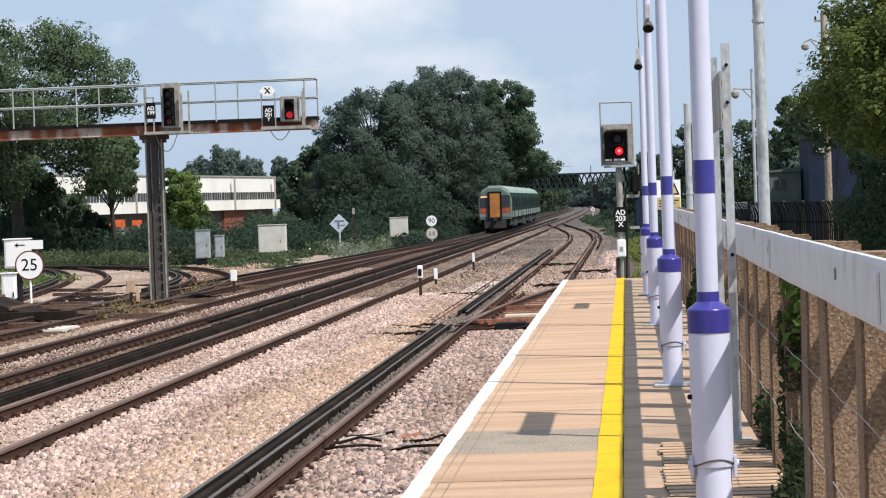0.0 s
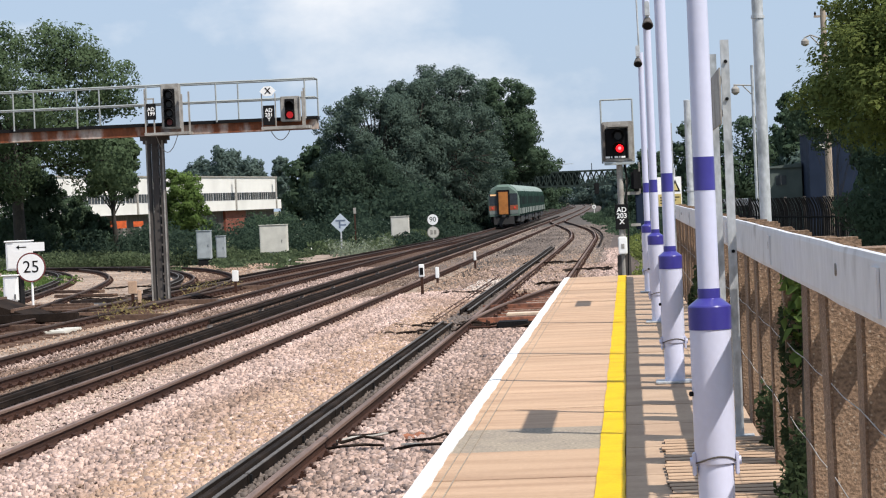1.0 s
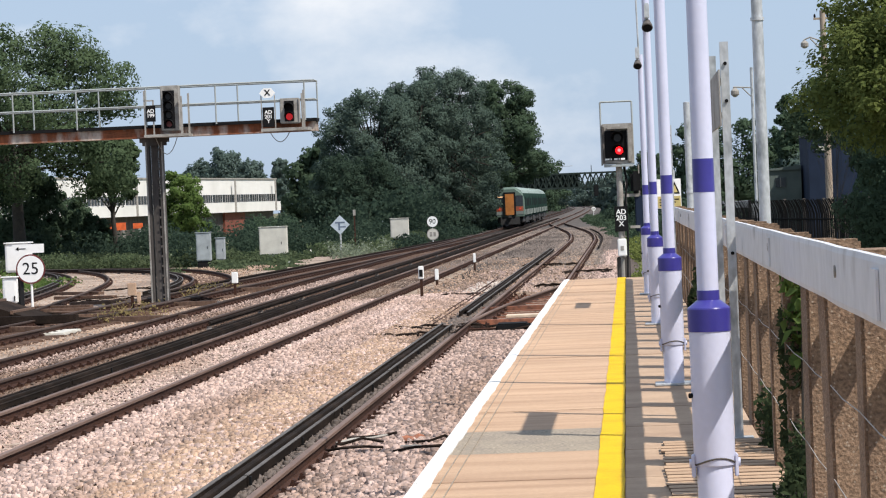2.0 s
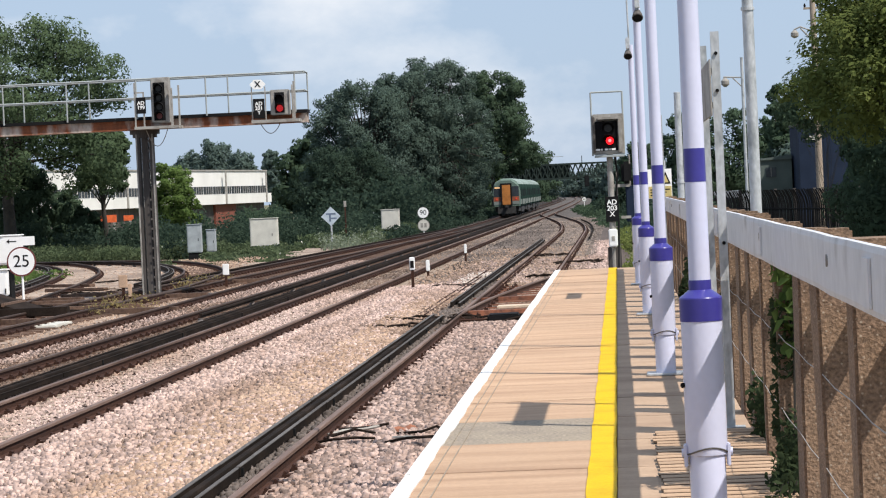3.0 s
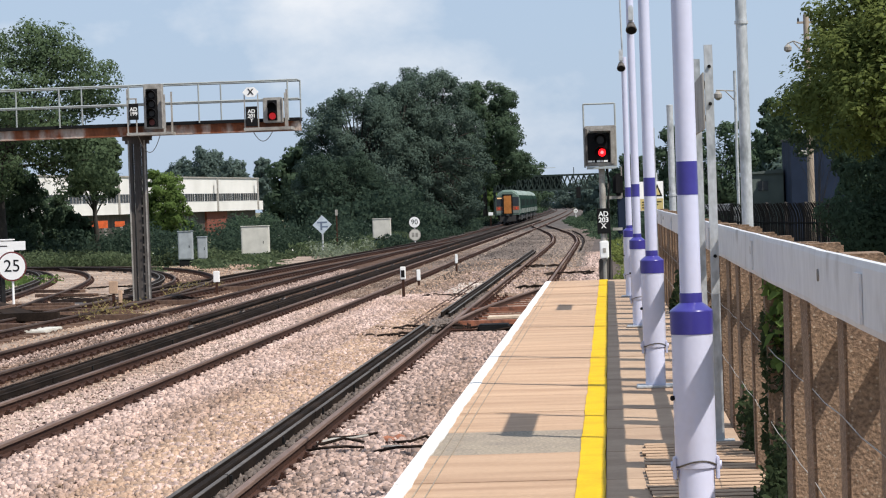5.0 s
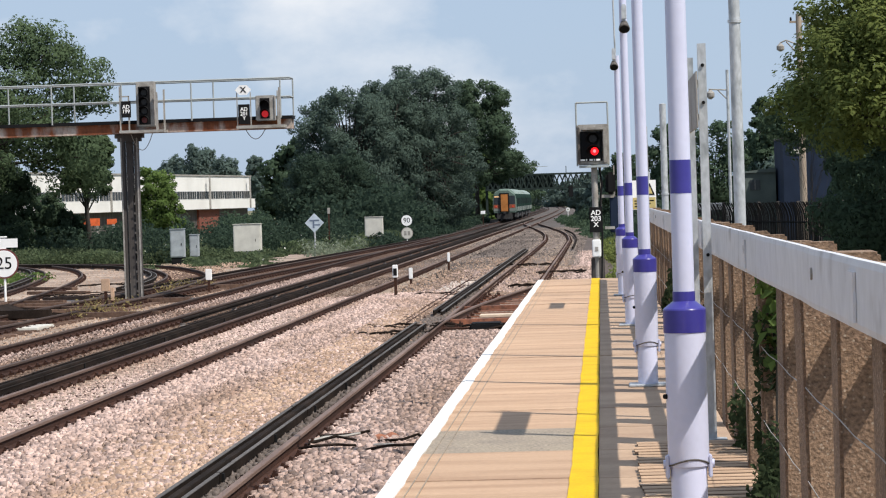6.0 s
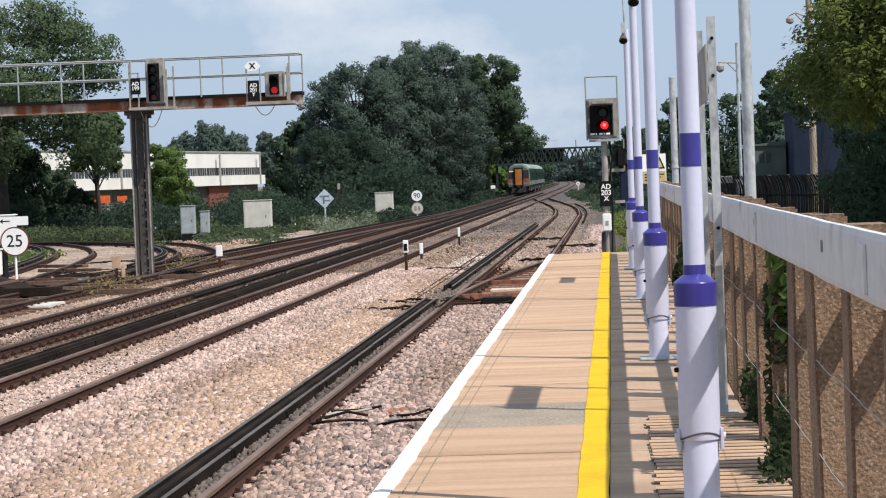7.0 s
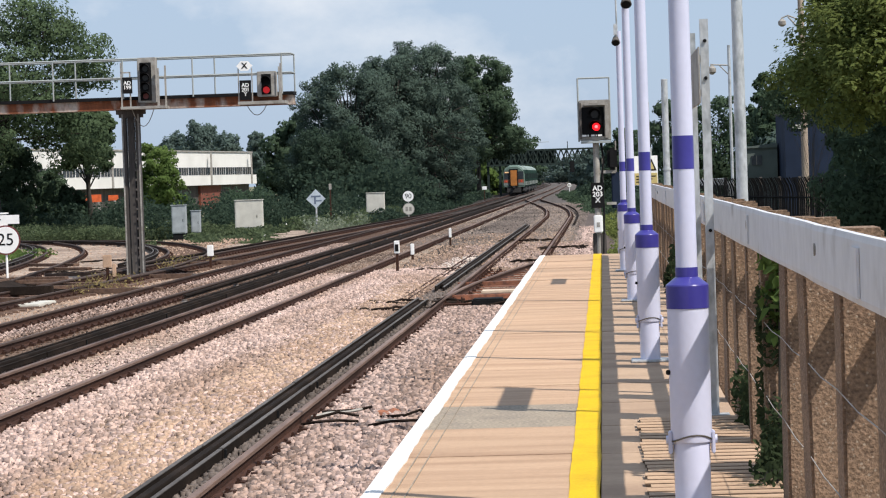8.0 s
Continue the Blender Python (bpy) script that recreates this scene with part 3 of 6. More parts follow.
track_a = track("railway_track", "rusty-sided platform track curving off to the main line", LINE1, -20, 290)
conductor(track_a, LINE1, -1.13, -20, 53.5)
conductor(track_a, LINE1, -1.13, 59, 130)
conductor(track_a, LINE1, 1.19, 128, 205, False)
track_b = track("railway_track", "straight main line track with rusty rails", LINE2, -20, 800)
conductor(track_b, LINE2, -1.22, -20, 330, True, 60.0, BLACKRAIL)
track_c = track("railway_track", "straight main line track used by the train", LINE3, -20, 800, RAILDARK)
conductor(track_c, LINE3, 1.2, 55, 300, False)
track_d = track("railway_track", "siding track joining the main line", LINE4, 20, 206, RAILDARK)
conductor(track_d, LINE4, -1.2, 80, 185, False)
track_e = track("railway_track", "sharply curved siding track", LINE5, 60, 140, RAILDARK)
track_f = track("railway_track", "sharply curved siding track", LINE6, 50, 142, RAILDARK)
conductor(track_f, LINE6, -1.25, 60, 135)
conductor(track_e, LINE5, -1.25, 84, 130)

# the trap point that leaves the platform track
trap = thing("trap_point", (0, 0, 0), "rusty trap point rail on timber sleepers beside the platform", "railway points", kind="structure")
TRAP = smooth_line([(-3.41, 50), (-3.38, 55), (-3.1, 61.5), (-2.6, 68), (-2.0, 75), (-1.4, 80)], 1.0)
rail(trap, TRAP, 0.0)
for k in range(14):
    y = 54.0 + k * 1.4
    part("sleeper", RED_MESH, None, trap, at=pose(-2.45 + k * 0.012, y, 0.03, 0, 0, random.uniform(-1, 1)))


# ---- lamp columns and platform furniture ----
def lamp_column(at=(0.365, 12.1, 0.915), top=5.2, rod=False):
    """A hinged platform lamp column: casing, hinge, banded shaft."""
    ob = thing("lamp_column", at, "pale lilac hinged lamp column with indigo bands", "lamp post", "lamp columns along the platform")
    part("base_plate", Shape().box(-0.16, 0.16, -0.16, 0.16, 0, 0.018, bev=0.006), GALV, ob, "galvanised base plate")
    part("lower_casing", Shape().turned(0, 0, [(0.084, 0.018), (0.084, 0.33), (0.078, 0.37)], 28), LILAC, ob, smooth=40)
    part("casing", Shape().turned(0, 0, [(0.093, 0.335), (0.096, 0.36), (0.096, 0.955)], 28), LILAC, ob, smooth=40)
    hinge = Shape()
    hinge.tube((-0.118, -0.01, 0.345), (0.118, -0.01, 0.345), 0.02, n=12)
    hinge.box(-0.108, -0.09, -0.04, 0.03, 0.28, 0.385, bev=0.005).box(0.09, 0.108, -0.04, 0.03, 0.28, 0.385, bev=0.005)
    part("hinge", hinge, LILAC, ob, smooth=40)
    seam = [Vector((0.0965 * math.sin(a), -0.0965 * math.cos(a), 0.338 + 0.032 * math.cos(a - 0.2) ** 2)) for a in [math.radians(d) for d in range(-85, 86, 10)]]
    part("hinge_seam", Shape().hose(seam, 0.0045), STEELDK, ob, "dark curved seam of the hinge")
    part("collar", Shape().turned(0, 0, [(0.099, 0.955), (0.100, 1.06), (0.097, 1.066), (0.056, 1.098), (0.0525, 1.10), (0.0525, 1.145)], 28), INDIGO, ob, "indigo collar", smooth=15)
    part("shaft", Shape().turned(0, 0, [(0.050, 1.10), (0.044, top)], 24), LILAC, ob, smooth=40)
    part("band", Shape().turned(0, 0, [(0.0505, 1.60), (0.0500, 1.755)], 24), INDIGO, ob, "indigo band", smooth=40)
    part("bolt", Shape().tube((-0.105, -0.03, 0.66), (-0.09, -0.02, 0.66), 0.012, n=8), BLACK, ob)
    if rod:
        part("rod", Shape().tube((-0.02, 0, top), (-0.045, 0, top + 2.2), 0.014, n=8), GALV, ob, "thin steel rod")
    return ob


column = lamp_column()
lamp_column((0.315, 41.9, 0.915), 3.85, True)
others = [copy_thing(column, Matrix.Translation((x, y, 0.915))) for x, y in ((0.345, 21.85), (0.335, 32.1))]


def speaker(x, y, z):
    ob = thing("loudspeaker", (x, y, z), "small grey horn loudspeaker hanging on a lamp column", "loudspeaker", "platform loudspeakers")
    tilt = pose(0, 0, 0, -50, 0, 0)
    part("horn", Shape().turned(0, 0, [(0.062, -0.08), (0.070, -0.07), (0.055, 0.0), (0.038, 0.06), (0.025, 0.08)], 16), STEELDK, ob, smooth=40, at=tilt)
    part("bracket", Shape().box(-0.02, 0.02, 0.0, 0.10, 0.02, 0.26).box(-0.03, 0.03, -0.04, 0.05, 0.08, 0.24), GALV, ob)
    part("cone", Shape().turned(0, 0, [(0.057, -0.085), (0.015, -0.081)], 16), BLACK, ob, at=tilt)


speaker(0.345, 31.98, 4.60)
speaker(0.27, 41.78, 4.62)


def sign_frame(x, y):
    ob = thing("sign_frame", (x, y, 0.915), "grey sign panel held by two galvanised posts", "sign", "platform signs")
    for dx, dy in ((0.0, 0.0), (-0.02, 1.72)):
        p = Shape().upright([(dx - 0.018, dy), (dx + 0.036, dy), (dx + 0.036, dy + 0.05), (dx + 0.03, dy + 0.05), (dx + 0.03, dy + 0.006), (dx - 0.012, dy + 0.006), (dx - 0.012, dy + 0.05), (dx - 0.018, dy + 0.05)], 0.0, 2.56)
        part("post", p, GALV, ob)
        part("foot", Shape().box(dx - 0.07, dx + 0.10, dy - 0.07, dy + 0.09, 0, 0.015), GALV, ob)
    part("panel", Shape().box(-0.035, -0.025, -0.06, 1.85, 2.02, 2.38), HEADGREY, ob, "grey sign panel seen from its edge")
    part("clip", Shape().box(-0.024, 0.0, 0.05, 1.7, 2.08, 2.11), GALV, ob)
    part("clip", Shape().box(-0.024, 0.0, 0.05, 1.7, 2.30, 2.33), GALV, ob)
    for z in (1.2, 2.18, 2.42):
        part("bolt", Shape().tube((0.012, -0.012, z), (0.012, 0.0, z), 0.012, n=8), BLACK, ob)


sign_frame(0.66, 16.8)
sign_frame(0.64, 36.7)


def plain_pole(x, y, z0, z1, r, label):
    ob = thing("steel_pole", (x, y, z0), label, "pole")
    part("pole", Shape().turned(0, 0, [(r * 1.08, 0), (r, z1 - z0)], 18), GALV, ob, smooth=40)
    part("cap", Shape().turned(0, 0, [(r * 1.04, z1 - z0), (r * 1.04, z1 - z0 + 0.02), (0.01, z1 - z0 + 0.03)], 18), GALV, ob, smooth=40)
    part("clamp", Shape().turned(0, 0, [(r * 1.25, (z1 - z0) * 0.55), (r * 1.25, (z1 - z0) * 0.55 + 0.03)], 18), GALV, ob)


plain_pole(1.32, 25.0, -0.6, 8.0, 0.052, "tall plain galvanised pole behind the fence")
plain_pole(0.98, 40.0, 0.83, 3.88, 0.05, "short plain galvanised pole behind the fence")

# ---- post and beam fence ----
fence = thing("platform_fence", (0, 0, 0.915), "brown concrete posts carrying dull galvanised steel beams", "fence")
post_mesh = Shape().box(-0.08, 0.08, -0.14, 0.14, -0.30, 1.375, bev=0.012).mesh("post", CONC)
POST_Y = [4.9 + 1.45 * k for k in range(31)]
for y in POST_Y:
    part("post", post_mesh, None, fence, at=pose(0.876, y + random.uniform(-0.03, 0.03), random.uniform(-0.015, 0.01), random.uniform(-0.8, 0.8), random.uniform(-0.8, 0.8), random.uniform(-2, 2)))
BEAM = [(-0.012, 0.0), (-0.016, 0.02), (-0.016, 0.19), (-0.012, 0.21), (0.012, 0.21), (0.016, 0.20), (0.016, 0.01), (0.012, 0.0)]
y = 2.0
while y < 49:
    e = min(y + 5.8, 49.5)
    part("beam", Shape().sweep(BEAM, [(0.752 + (random.uniform(-0.005, 0.004) if 0 < q < 8 else 0), y + (e - y) * q / 8, 1.178 + (random.uniform(-0.002, 0.002) if 0 < q < 8 else 0)) for q in range(9)]), GALVBEAM, fence)
    part("back_rail", Shape().box(0.962, 1.005, y, e, 0.985, 1.105), TIMBER, fence, "dark timber rail behind the posts")
    part("splice_plate", Shape().box(0.726, 0.735, e - 0.09, e + 0.09, 1.20, 1.35), GALVBEAM, fence)
    y += 5.8
for y in POST_Y[3::3]:
    part("bolt", Shape().tube((0.725, y, 1.30), (0.74, y, 1.30), 0.022, n=8).tube((0.73, y, 1.30), (0.85, y, 1.30), 0.012, n=6), HEADGREY, fence)
for h in (0.42, 0.80):
    run = [(0.797, POST_Y[0], h)]
    for a, b in zip(POST_Y[:-1], POST_Y[1:]):
        run += [(0.797, (a + b) / 2, h - 0.012), (0.797, b, h)]
    part("wire", Shape().hose(run, 0.0024, 5), HEADGREY, fence, "slack fence wire")


def ivy(y0, y1, n, z0, z1, x0, x1, material, label, size=0.035):
    ob = thing("ivy", ((x0 + x1) / 2, (y0 + y1) / 2, 0.9), label, "ivy", kind="stuff")
    k = 9
    lob = [(random.uniform(x0, x1) - (x0 + x1) / 2, random.uniform(y0, y1) - (y0 + y1) / 2, random.uniform(z0, z1), 0.06, 0.2, 0.2) for _ in range(k)]
    p, d = lobes_points(lob, n)
    v, f = leaves(p, size, 0.4, d, 0.5)
    part("leaves", bulk_mesh("leaves", v, f, material), None, ob)
    stem = Shape()
    for q in lob:
        stem.tube((q[0], q[1], 0.0), (q[0] + 0.03, q[1], max(0.1, q[2])), 0.008, 0.004, 5)
    part("stem", stem, BARK, ob)


ivy(13.3, 13.75, 2600, 0.05, 1.0, 0.79, 0.86, IVY, "dark ivy climbing between the fence posts", 0.024)
ivy(13.0, 13.5, 380, 0.0, 0.10, 0.72, 0.82, IVY, "small ivy growth spreading over the boards", 0.024)
ivy(15.6, 16.6, 1400, 0.0, 0.3, 0.80, 0.95, IVY, "small ivy growth at the foot of the fence", 0.026)
ivy(19.0, 24.0, 1500, 0.0, 0.8, 0.82, 1.0, IVY, "dark ivy climbing between the fence posts")
ivy(30.0, 37.0, 1500, 0.2, 1.1, 0.78, 1.0, IVY, "dark ivy climbing between the fence posts")
ivy(13.3, 13.55, 240, 0.90, 1.15, 0.84, 0.92, LEAF_BRIGHT, "fresh bright leaves sprouting under the beam", 0.045)

# timber boards at the foot of the fence
boards = thing("timber_boarding", (0, 0, 0.915), "weathered brown timber boards laid at the fence foot", "boards")
# Gap darkness is coloured in: a dark sheet below, dark board edges.
part("gap_sheet", Shape().box(0.19, 0.80, 9.9, 16.7, 0.001, 0.005), GAP_DARK, boards, "dark sheet that darkens the gaps under the boards")
board_mesh = Shape().box(-0.31, 0.345, -0.066, 0.066, 0.0, 0.010, 1).box(-0.31, 0.345, -0.065, 0.066, 0.010, 0.0115, 0).mesh("board", [DECK, GAP_DARK])
for k in range(40):
    part("board", board_mesh, None, boards, at=pose(0.485 + random.uniform(-0.02, 0.01), 10.0 + k * 0.17, random.uniform(0.003, 0.006), 0, 0, random.uniform(-0.5, 0.5)))

# ---- platform signal ----
def hood(x, y, z, r, depth, n=12):
    """A visor over a lens: an open shell, longer at its top."""
    h = Shape()
    for k in range(n):
        a = [math.pi * (-0.15 + 1.3 * (k + e) / n) for e in (0, 1)]
        v = []
        for rr in (r, r * 1.08):
            for b in a:
                d = depth * (0.35 + 0.65 * max(0.0, math.sin(b)))
                v += [(x + rr * math.cos(b), y, z + rr * math.sin(b)), (x + rr * math.cos(b), y - d, z + rr * math.sin(b))]
        h.add(v, [(0, 1, 3, 2), (4, 6, 7, 5), (1, 5, 7, 3), (0, 2, 6, 4)])
    return h


def letters_at(x, y, z):
    return pose(x, y, z, 90, 0, 0)


def platform_signal():
    ob = thing("railway_signal", (-0.13, 58.0, -0.5), "two-aspect railway signal on a grey post, red light lit", "signal")
    part("post", Shape().turned(0, 0, [(0.075, 0), (0.07, 3.75)], 16), HEADGREY, ob, smooth=40)
    head = part("head", Shape().box(-0.36, 0.34, -0.12, 0.22, 3.72, 4.62, bev=0.02), HEADGREY, ob)
    part("backboard", Shape().box(-0.295, 0.195, -0.14, -0.121, 3.80, 4.46, bev=0.008), BLACK, head, "black front of the signal head")
    for z in (4.02, 4.30):
        part("hood", hood(-0.01, -0.14, z, 0.135, 0.30), BLACK, head, "black visor")
    part("top_cap", Shape().box(-0.24, 0.22, -0.30, -0.12, 4.49, 4.55, bev=0.01), HEADGREY, head)
    part("side_rim", Shape().box(0.21, 0.30, -0.20, -0.12, 3.76, 4.56, bev=0.01), HEADGREY, head)
    part("side_rim", Shape().box(-0.35, -0.30, -0.17, -0.12, 3.76, 4.56, bev=0.01), STEELDK, head)
    part("cable", Shape().hose([(0.10, 0.02, 3.70), (0.16, -0.02, 3.3), (0.11, -0.04, 2.9), (0.14, -0.04, 2.2), (0.10, -0.05, 1.2), (0.12, -0.05, 0.1)], 0.022, 6), BLACK, ob, "black cable down the post")
    part("junction_box", Shape().box(-0.13, 0.17, -0.06, 0.16, 0.6, 1.66, bev=0.02), STEELDK, ob, "dark steel junction box")
    part("lamp", Shape().tube((0.02, -0.16, 4.02), (0.02, -0.141, 4.02), 0.085, n=20), REDLAMP, head, "lit red lens")
    part("bulb", Shape().tube((0.02, -0.168, 4.025), (0.02, -0.16, 4.025), 0.036, n=14), REDCORE, head, "glaring centre of the lens")
    part("lens", Shape().tube((-0.01, -0.16, 4.30), (-0.01, -0.141, 4.30), 0.085, n=20), LENS, head, "unlit lens")
    for x0, x1 in ((-0.31, -0.20), (-0.18, -0.15), (-0.10, -0.02), (0.0, 0.03), (0.05, 0.14)):
        part("sill", Shape().box(x0, x1, -0.146, -0.1405, 3.81, 3.85), SIGNWHITE, head, "chipped white strip")
    f = Shape()
    for a, b in (((-0.37, 0, 3.7), (-0.37, 0, 5.11)), ((0.33, 0, 3.7), (0.33, 0, 5.11)), ((-0.37, 0, 5.11), (0.33, 0, 5.11))):
        f.tube(a, b, 0.02, n=8)
    part("guard_frame", f, GREYRAIL, ob, "grey steel guard frame")
    part("platform_bracket", Shape().box(-0.33, 0.33, -0.2, 0.3, 3.66, 3.71), GREYRAIL, ob)
    plate = part("number_plate", Shape().box(-0.14, 0.15, -0.11, -0.095, 2.22, 2.78, bev=0.004), BLACK, ob, "black identification plate with white letters")
    lettering("AD\n203\nX", 0.155, plate, SIGNWHITE, letters_at(0.005, -0.115, 2.52))
    box = part("telephone_box", Shape().box(-0.10, 0.10, -0.22, -0.07, 1.67, 2.06, bev=0.02), SIGNWHITE, ob, "white lineside telephone box")
    part("dial", Shape().box(-0.035, 0.035, -0.228, -0.22, 1.80, 1.90), HEADGREY, box)
    part("bracket", Shape().box(0.0, 0.42, -0.03, 0.03, 2.98, 3.05), HEADGREY, ob)
    part("bracket", Shape().box(0.2, 0.42, -0.03, 0.03, 2.28, 2.34), HEADGREY, ob)
    eq = Shape().box(0.32, 0.52, 0.0, 0.3, 2.20, 3.0, bev=0.02)
    part("repeater_case", eq, NAVY, ob, "dark blue equipment case")
    part("repeater_head", Shape().box(0.24, 0.46, -0.1, 0.2, 3.05, 3.55, bev=0.06), BLACK, ob)
    part("ladder", Shape().box(0.12, 0.15, 0.3, 0.33, 0, 3.7).box(0.42, 0.45, 0.3, 0.33, 0, 3.7), HEADGREY, ob)


platform_signal()


def warning_sign():
    ob = thing("warning_sign", (0.86, 47.0, 0.83), "white and yellow warning sign on a post at the platform end", "sign")
    part("post", Shape().tube((0, 0.03, 0), (0, 0.03, 2.1), 0.03, n=10), GALV, ob)
    face = part("panel", Shape().box(-0.30, 0.13, -0.012, 0.0, 1.42, 1.95), SIGNWHITE, ob)
    part("yellow_panel", Shape().box(-0.29, 0.12, -0.016, -0.0125, 1.43, 1.64), SIGNYEL, face, "yellow lower half")
    tri = Shape().add([(-0.07, -0.017, 1.68), (0.11, -0.017, 1.68), (0.02, -0.017, 1.90), (-0.07, -0.0125, 1.68), (0.11, -0.0125, 1.68), (0.02, -0.0125, 1.90)],
                      [(0, 1, 2), (5, 4, 3), (0, 3, 4, 1), (1, 4, 5, 2), (2, 5, 3, 0)])
    part("triangle", tri, BLACK, face)
    tri2 = Shape().add([(-0.03, -0.021, 1.705), (0.07, -0.021, 1.705), (0.02, -0.021, 1.84), (-0.03, -0.0175, 1.705), (0.07, -0.0175, 1.705), (0.02, -0.0175, 1.84)],
                       [(0, 1, 2), (5, 4, 3), (0, 3, 4, 1), (1, 4, 5, 2), (2, 5, 3, 0)])
    part("triangle_inner", tri2, SIGNYEL, face)
    for k in range(3):
        part("text_bar", Shape().box(-0.26, 0.09 - 0.06 * k, -0.019, -0.0165, 1.57 - 0.05 * k, 1.59 - 0.05 * k), BLACK, face)


warning_sign()


# ---- signal gantry ----
def gantry():
    gy = 77.0
    ob = thing("signal_gantry", (-14.0, gy, -0.2), "rust-streaked signal gantry on a dark steel post", "gantry")
    z = 0.2
    legs = Shape()
    for x in (-0.26, 0.14):
        legs.box(x, x + 0.11, -0.16, 0.16, 0, 4.82 + z)
    legs.box(-0.10, 0.09, -0.10, 0.10, 0, 4.82 + z)
    part("post", legs, STEELDK, ob)
    part("foot", Shape().box(-0.36, 0.34, -0.26, 0.26, -0.12, 0.03, bev=0.01), STEELDK, ob)
    # Narrow strips up both post edges, paler than the web.
    for x in (-0.262, 0.218):
        part("flange", Shape().box(x, x + 0.045, -0.175, -0.162, 0, 4.82 + z), HEADGREY, ob, "pale flange")
    lace = Shape().box(0.09, 0.14, -0.172, -0.162, 0, 0.06).mesh("lacing", STEELDK)
    for k in range(16):
        part("lacing", lace, None, ob, at=Matrix.Translation((0, 0, 0.3 + 0.29 * k)))
    part("bracket", Shape().box(-0.42, 0.42, -0.18, 0.18, 4.70 + z, 4.83 + z).box(-0.34, 0.34, -0.17, 0.17, 4.60 + z, 4.70 + z), STEELDK, ob)
    part("girder", Shape().box(-14.0, 4.92, -0.26, -0.24, 4.86 + z, 5.14 + z).box(-14.0, 4.92, -0.30, 0.30, 4.83 + z, 4.86 + z).box(-14.0, 4.92, 0.24, 0.26, 4.86 + z, 5.14 + z), GIRDER, ob)
    part("walkway", Shape().box(-14.0, 4.95, -0.36, 0.33, 5.11 + z, 5.21 + z), BLACK, ob, "dark walkway edge")
    rails = Shape()
    for yy in (-0.42, 0.42):
        for h in (5.77, 6.33):
            rails.tube((-14.0, yy, h + z), (4.9, yy, h + z), 0.026, n=8)
        for dx in ((-13.2, -10.9, -8.6, -6.4, -4.15, -2.23, -0.13, 1.96, 4.62) if yy < 0 else (-12.8, -10.5, -8.2, -6.0, -3.72, -1.72, 0.4, 2.5, 4.9)):
            rails.tube((dx, yy, 5.15 + z), (dx, yy, 6.33 + z), 0.024, n=8)
    for h in (5.77, 6.33):
        rails.tube((4.9, -0.42, h + z), (4.9, 0.42, h + z), 0.024, n=8)
    part("handrail", rails, GREYRAIL, ob, "grey tubular handrail")
    # main four-aspect head
    head = part("signal_head", Shape().box(0.22, 0.76, -0.95, -0.55, 5.0 + z, 6.33 + z, bev=0.02), HEADGREY, ob, "grey four-aspect head, unlit")
    part("backboard", Shape().box(0.30, 0.64, -0.965, -0.951, 5.06 + z, 6.18 + z), BLACK, head)
    for k in range(4):
        part("hood", hood(0.46, -0.966, 5.20 + z + 0.27 * k, 0.125, 0.30), BLACK, head, "black visor")
        part("lens", Shape().tube((0.46, -0.98, 5.19 + z + 0.27 * k), (0.46, -0.966, 5.19 + z + 0.27 * k), 0.085, n=14), SIGNRED if k == 0 else LENS, head)
    cage = Shape()
    cage.box(-0.30, 1.02, -1.1, -0.3, 4.82 + z, 4.90 + z).box(0.80, 0.86, -1.08, -1.02, 4.9 + z, 6.0 + z).box(0.92, 0.97, -0.45, -0.4, 4.9 + z, 6.1 + z).box(-0.28, -0.24, -1.08, -1.04, 4.9 + z, 6.2 + z).box(-0.02, 0.02, -1.08, -1.04, 4.9 + z, 5.9 + z).box(-0.28, 0.02, -1.08, -1.04, 5.88 + z, 5.92 + z)
    part("head_platform", cage, HEADGREY, ob, at=Matrix.Translation((0.2, 0, 0)))
    head.location.x = 0.18
    p = part("number_plate", Shape().box(-0.26, 0.03, -1.11, -1.10, 5.28 + z, 5.76 + z), BLACK, ob)
    lettering("AD\n199", 0.155, p, SIGNWHITE, letters_at(-0.115, -1.116, 5.52 + z))
    p.location.x = 0.24
    # platform starting head at the end
    head2 = part("signal_head", Shape().box(3.94, 4.50, -0.95, -0.55, 5.06 + z, 5.80 + z, bev=0.02), HEADGREY, ob, "grey two-aspect head with a lit red lens")
    part("backboard", Shape().box(4.08, 4.36, -0.965, -0.951, 5.12 + z, 5.72 + z), BLACK, head2)
    part("hood", hood(4.22, -0.966, 5.52 + z, 0.13, 0.30), BLACK, head2, "black visor")
    part("hood", hood(4.22, -0.966, 5.26 + z, 0.13, 0.22), BLACK, head2, "black visor")
    part("lamp", Shape().tube((4.22, -0.99, 5.25 + z), (4.22, -0.966, 5.25 + z), 0.10, n=18), REDDIM, head2, "lit red lens")
    cage = Shape()
    cage.box(3.38, 4.78, -1.1, -0.3, 4.84 + z, 4.93 + z).box(4.64, 4.69, -1.08, -1.03, 4.9 + z, 6.02 + z).box(4.52, 4.56, -0.5, -0.45, 4.9 + z, 5.95 + z).box(3.80, 3.83, -1.08, -1.05, 4.9 + z, 5.9 + z).box(3.40, 3.43, -1.08, -1.05, 4.9 + z, 5.9 + z)
    part("head_platform", cage, HEADGREY, ob)
    p = part("number_plate", Shape().box(3.12, 3.46, -1.11, -1.10, 4.97 + z, 5.55 + z), BLACK, ob)
    lettering("AD\n201\nY", 0.155, p, SIGNWHITE, letters_at(3.29, -1.116, 5.27 + z))
    p.location.x = 0.33
    d = Shape()
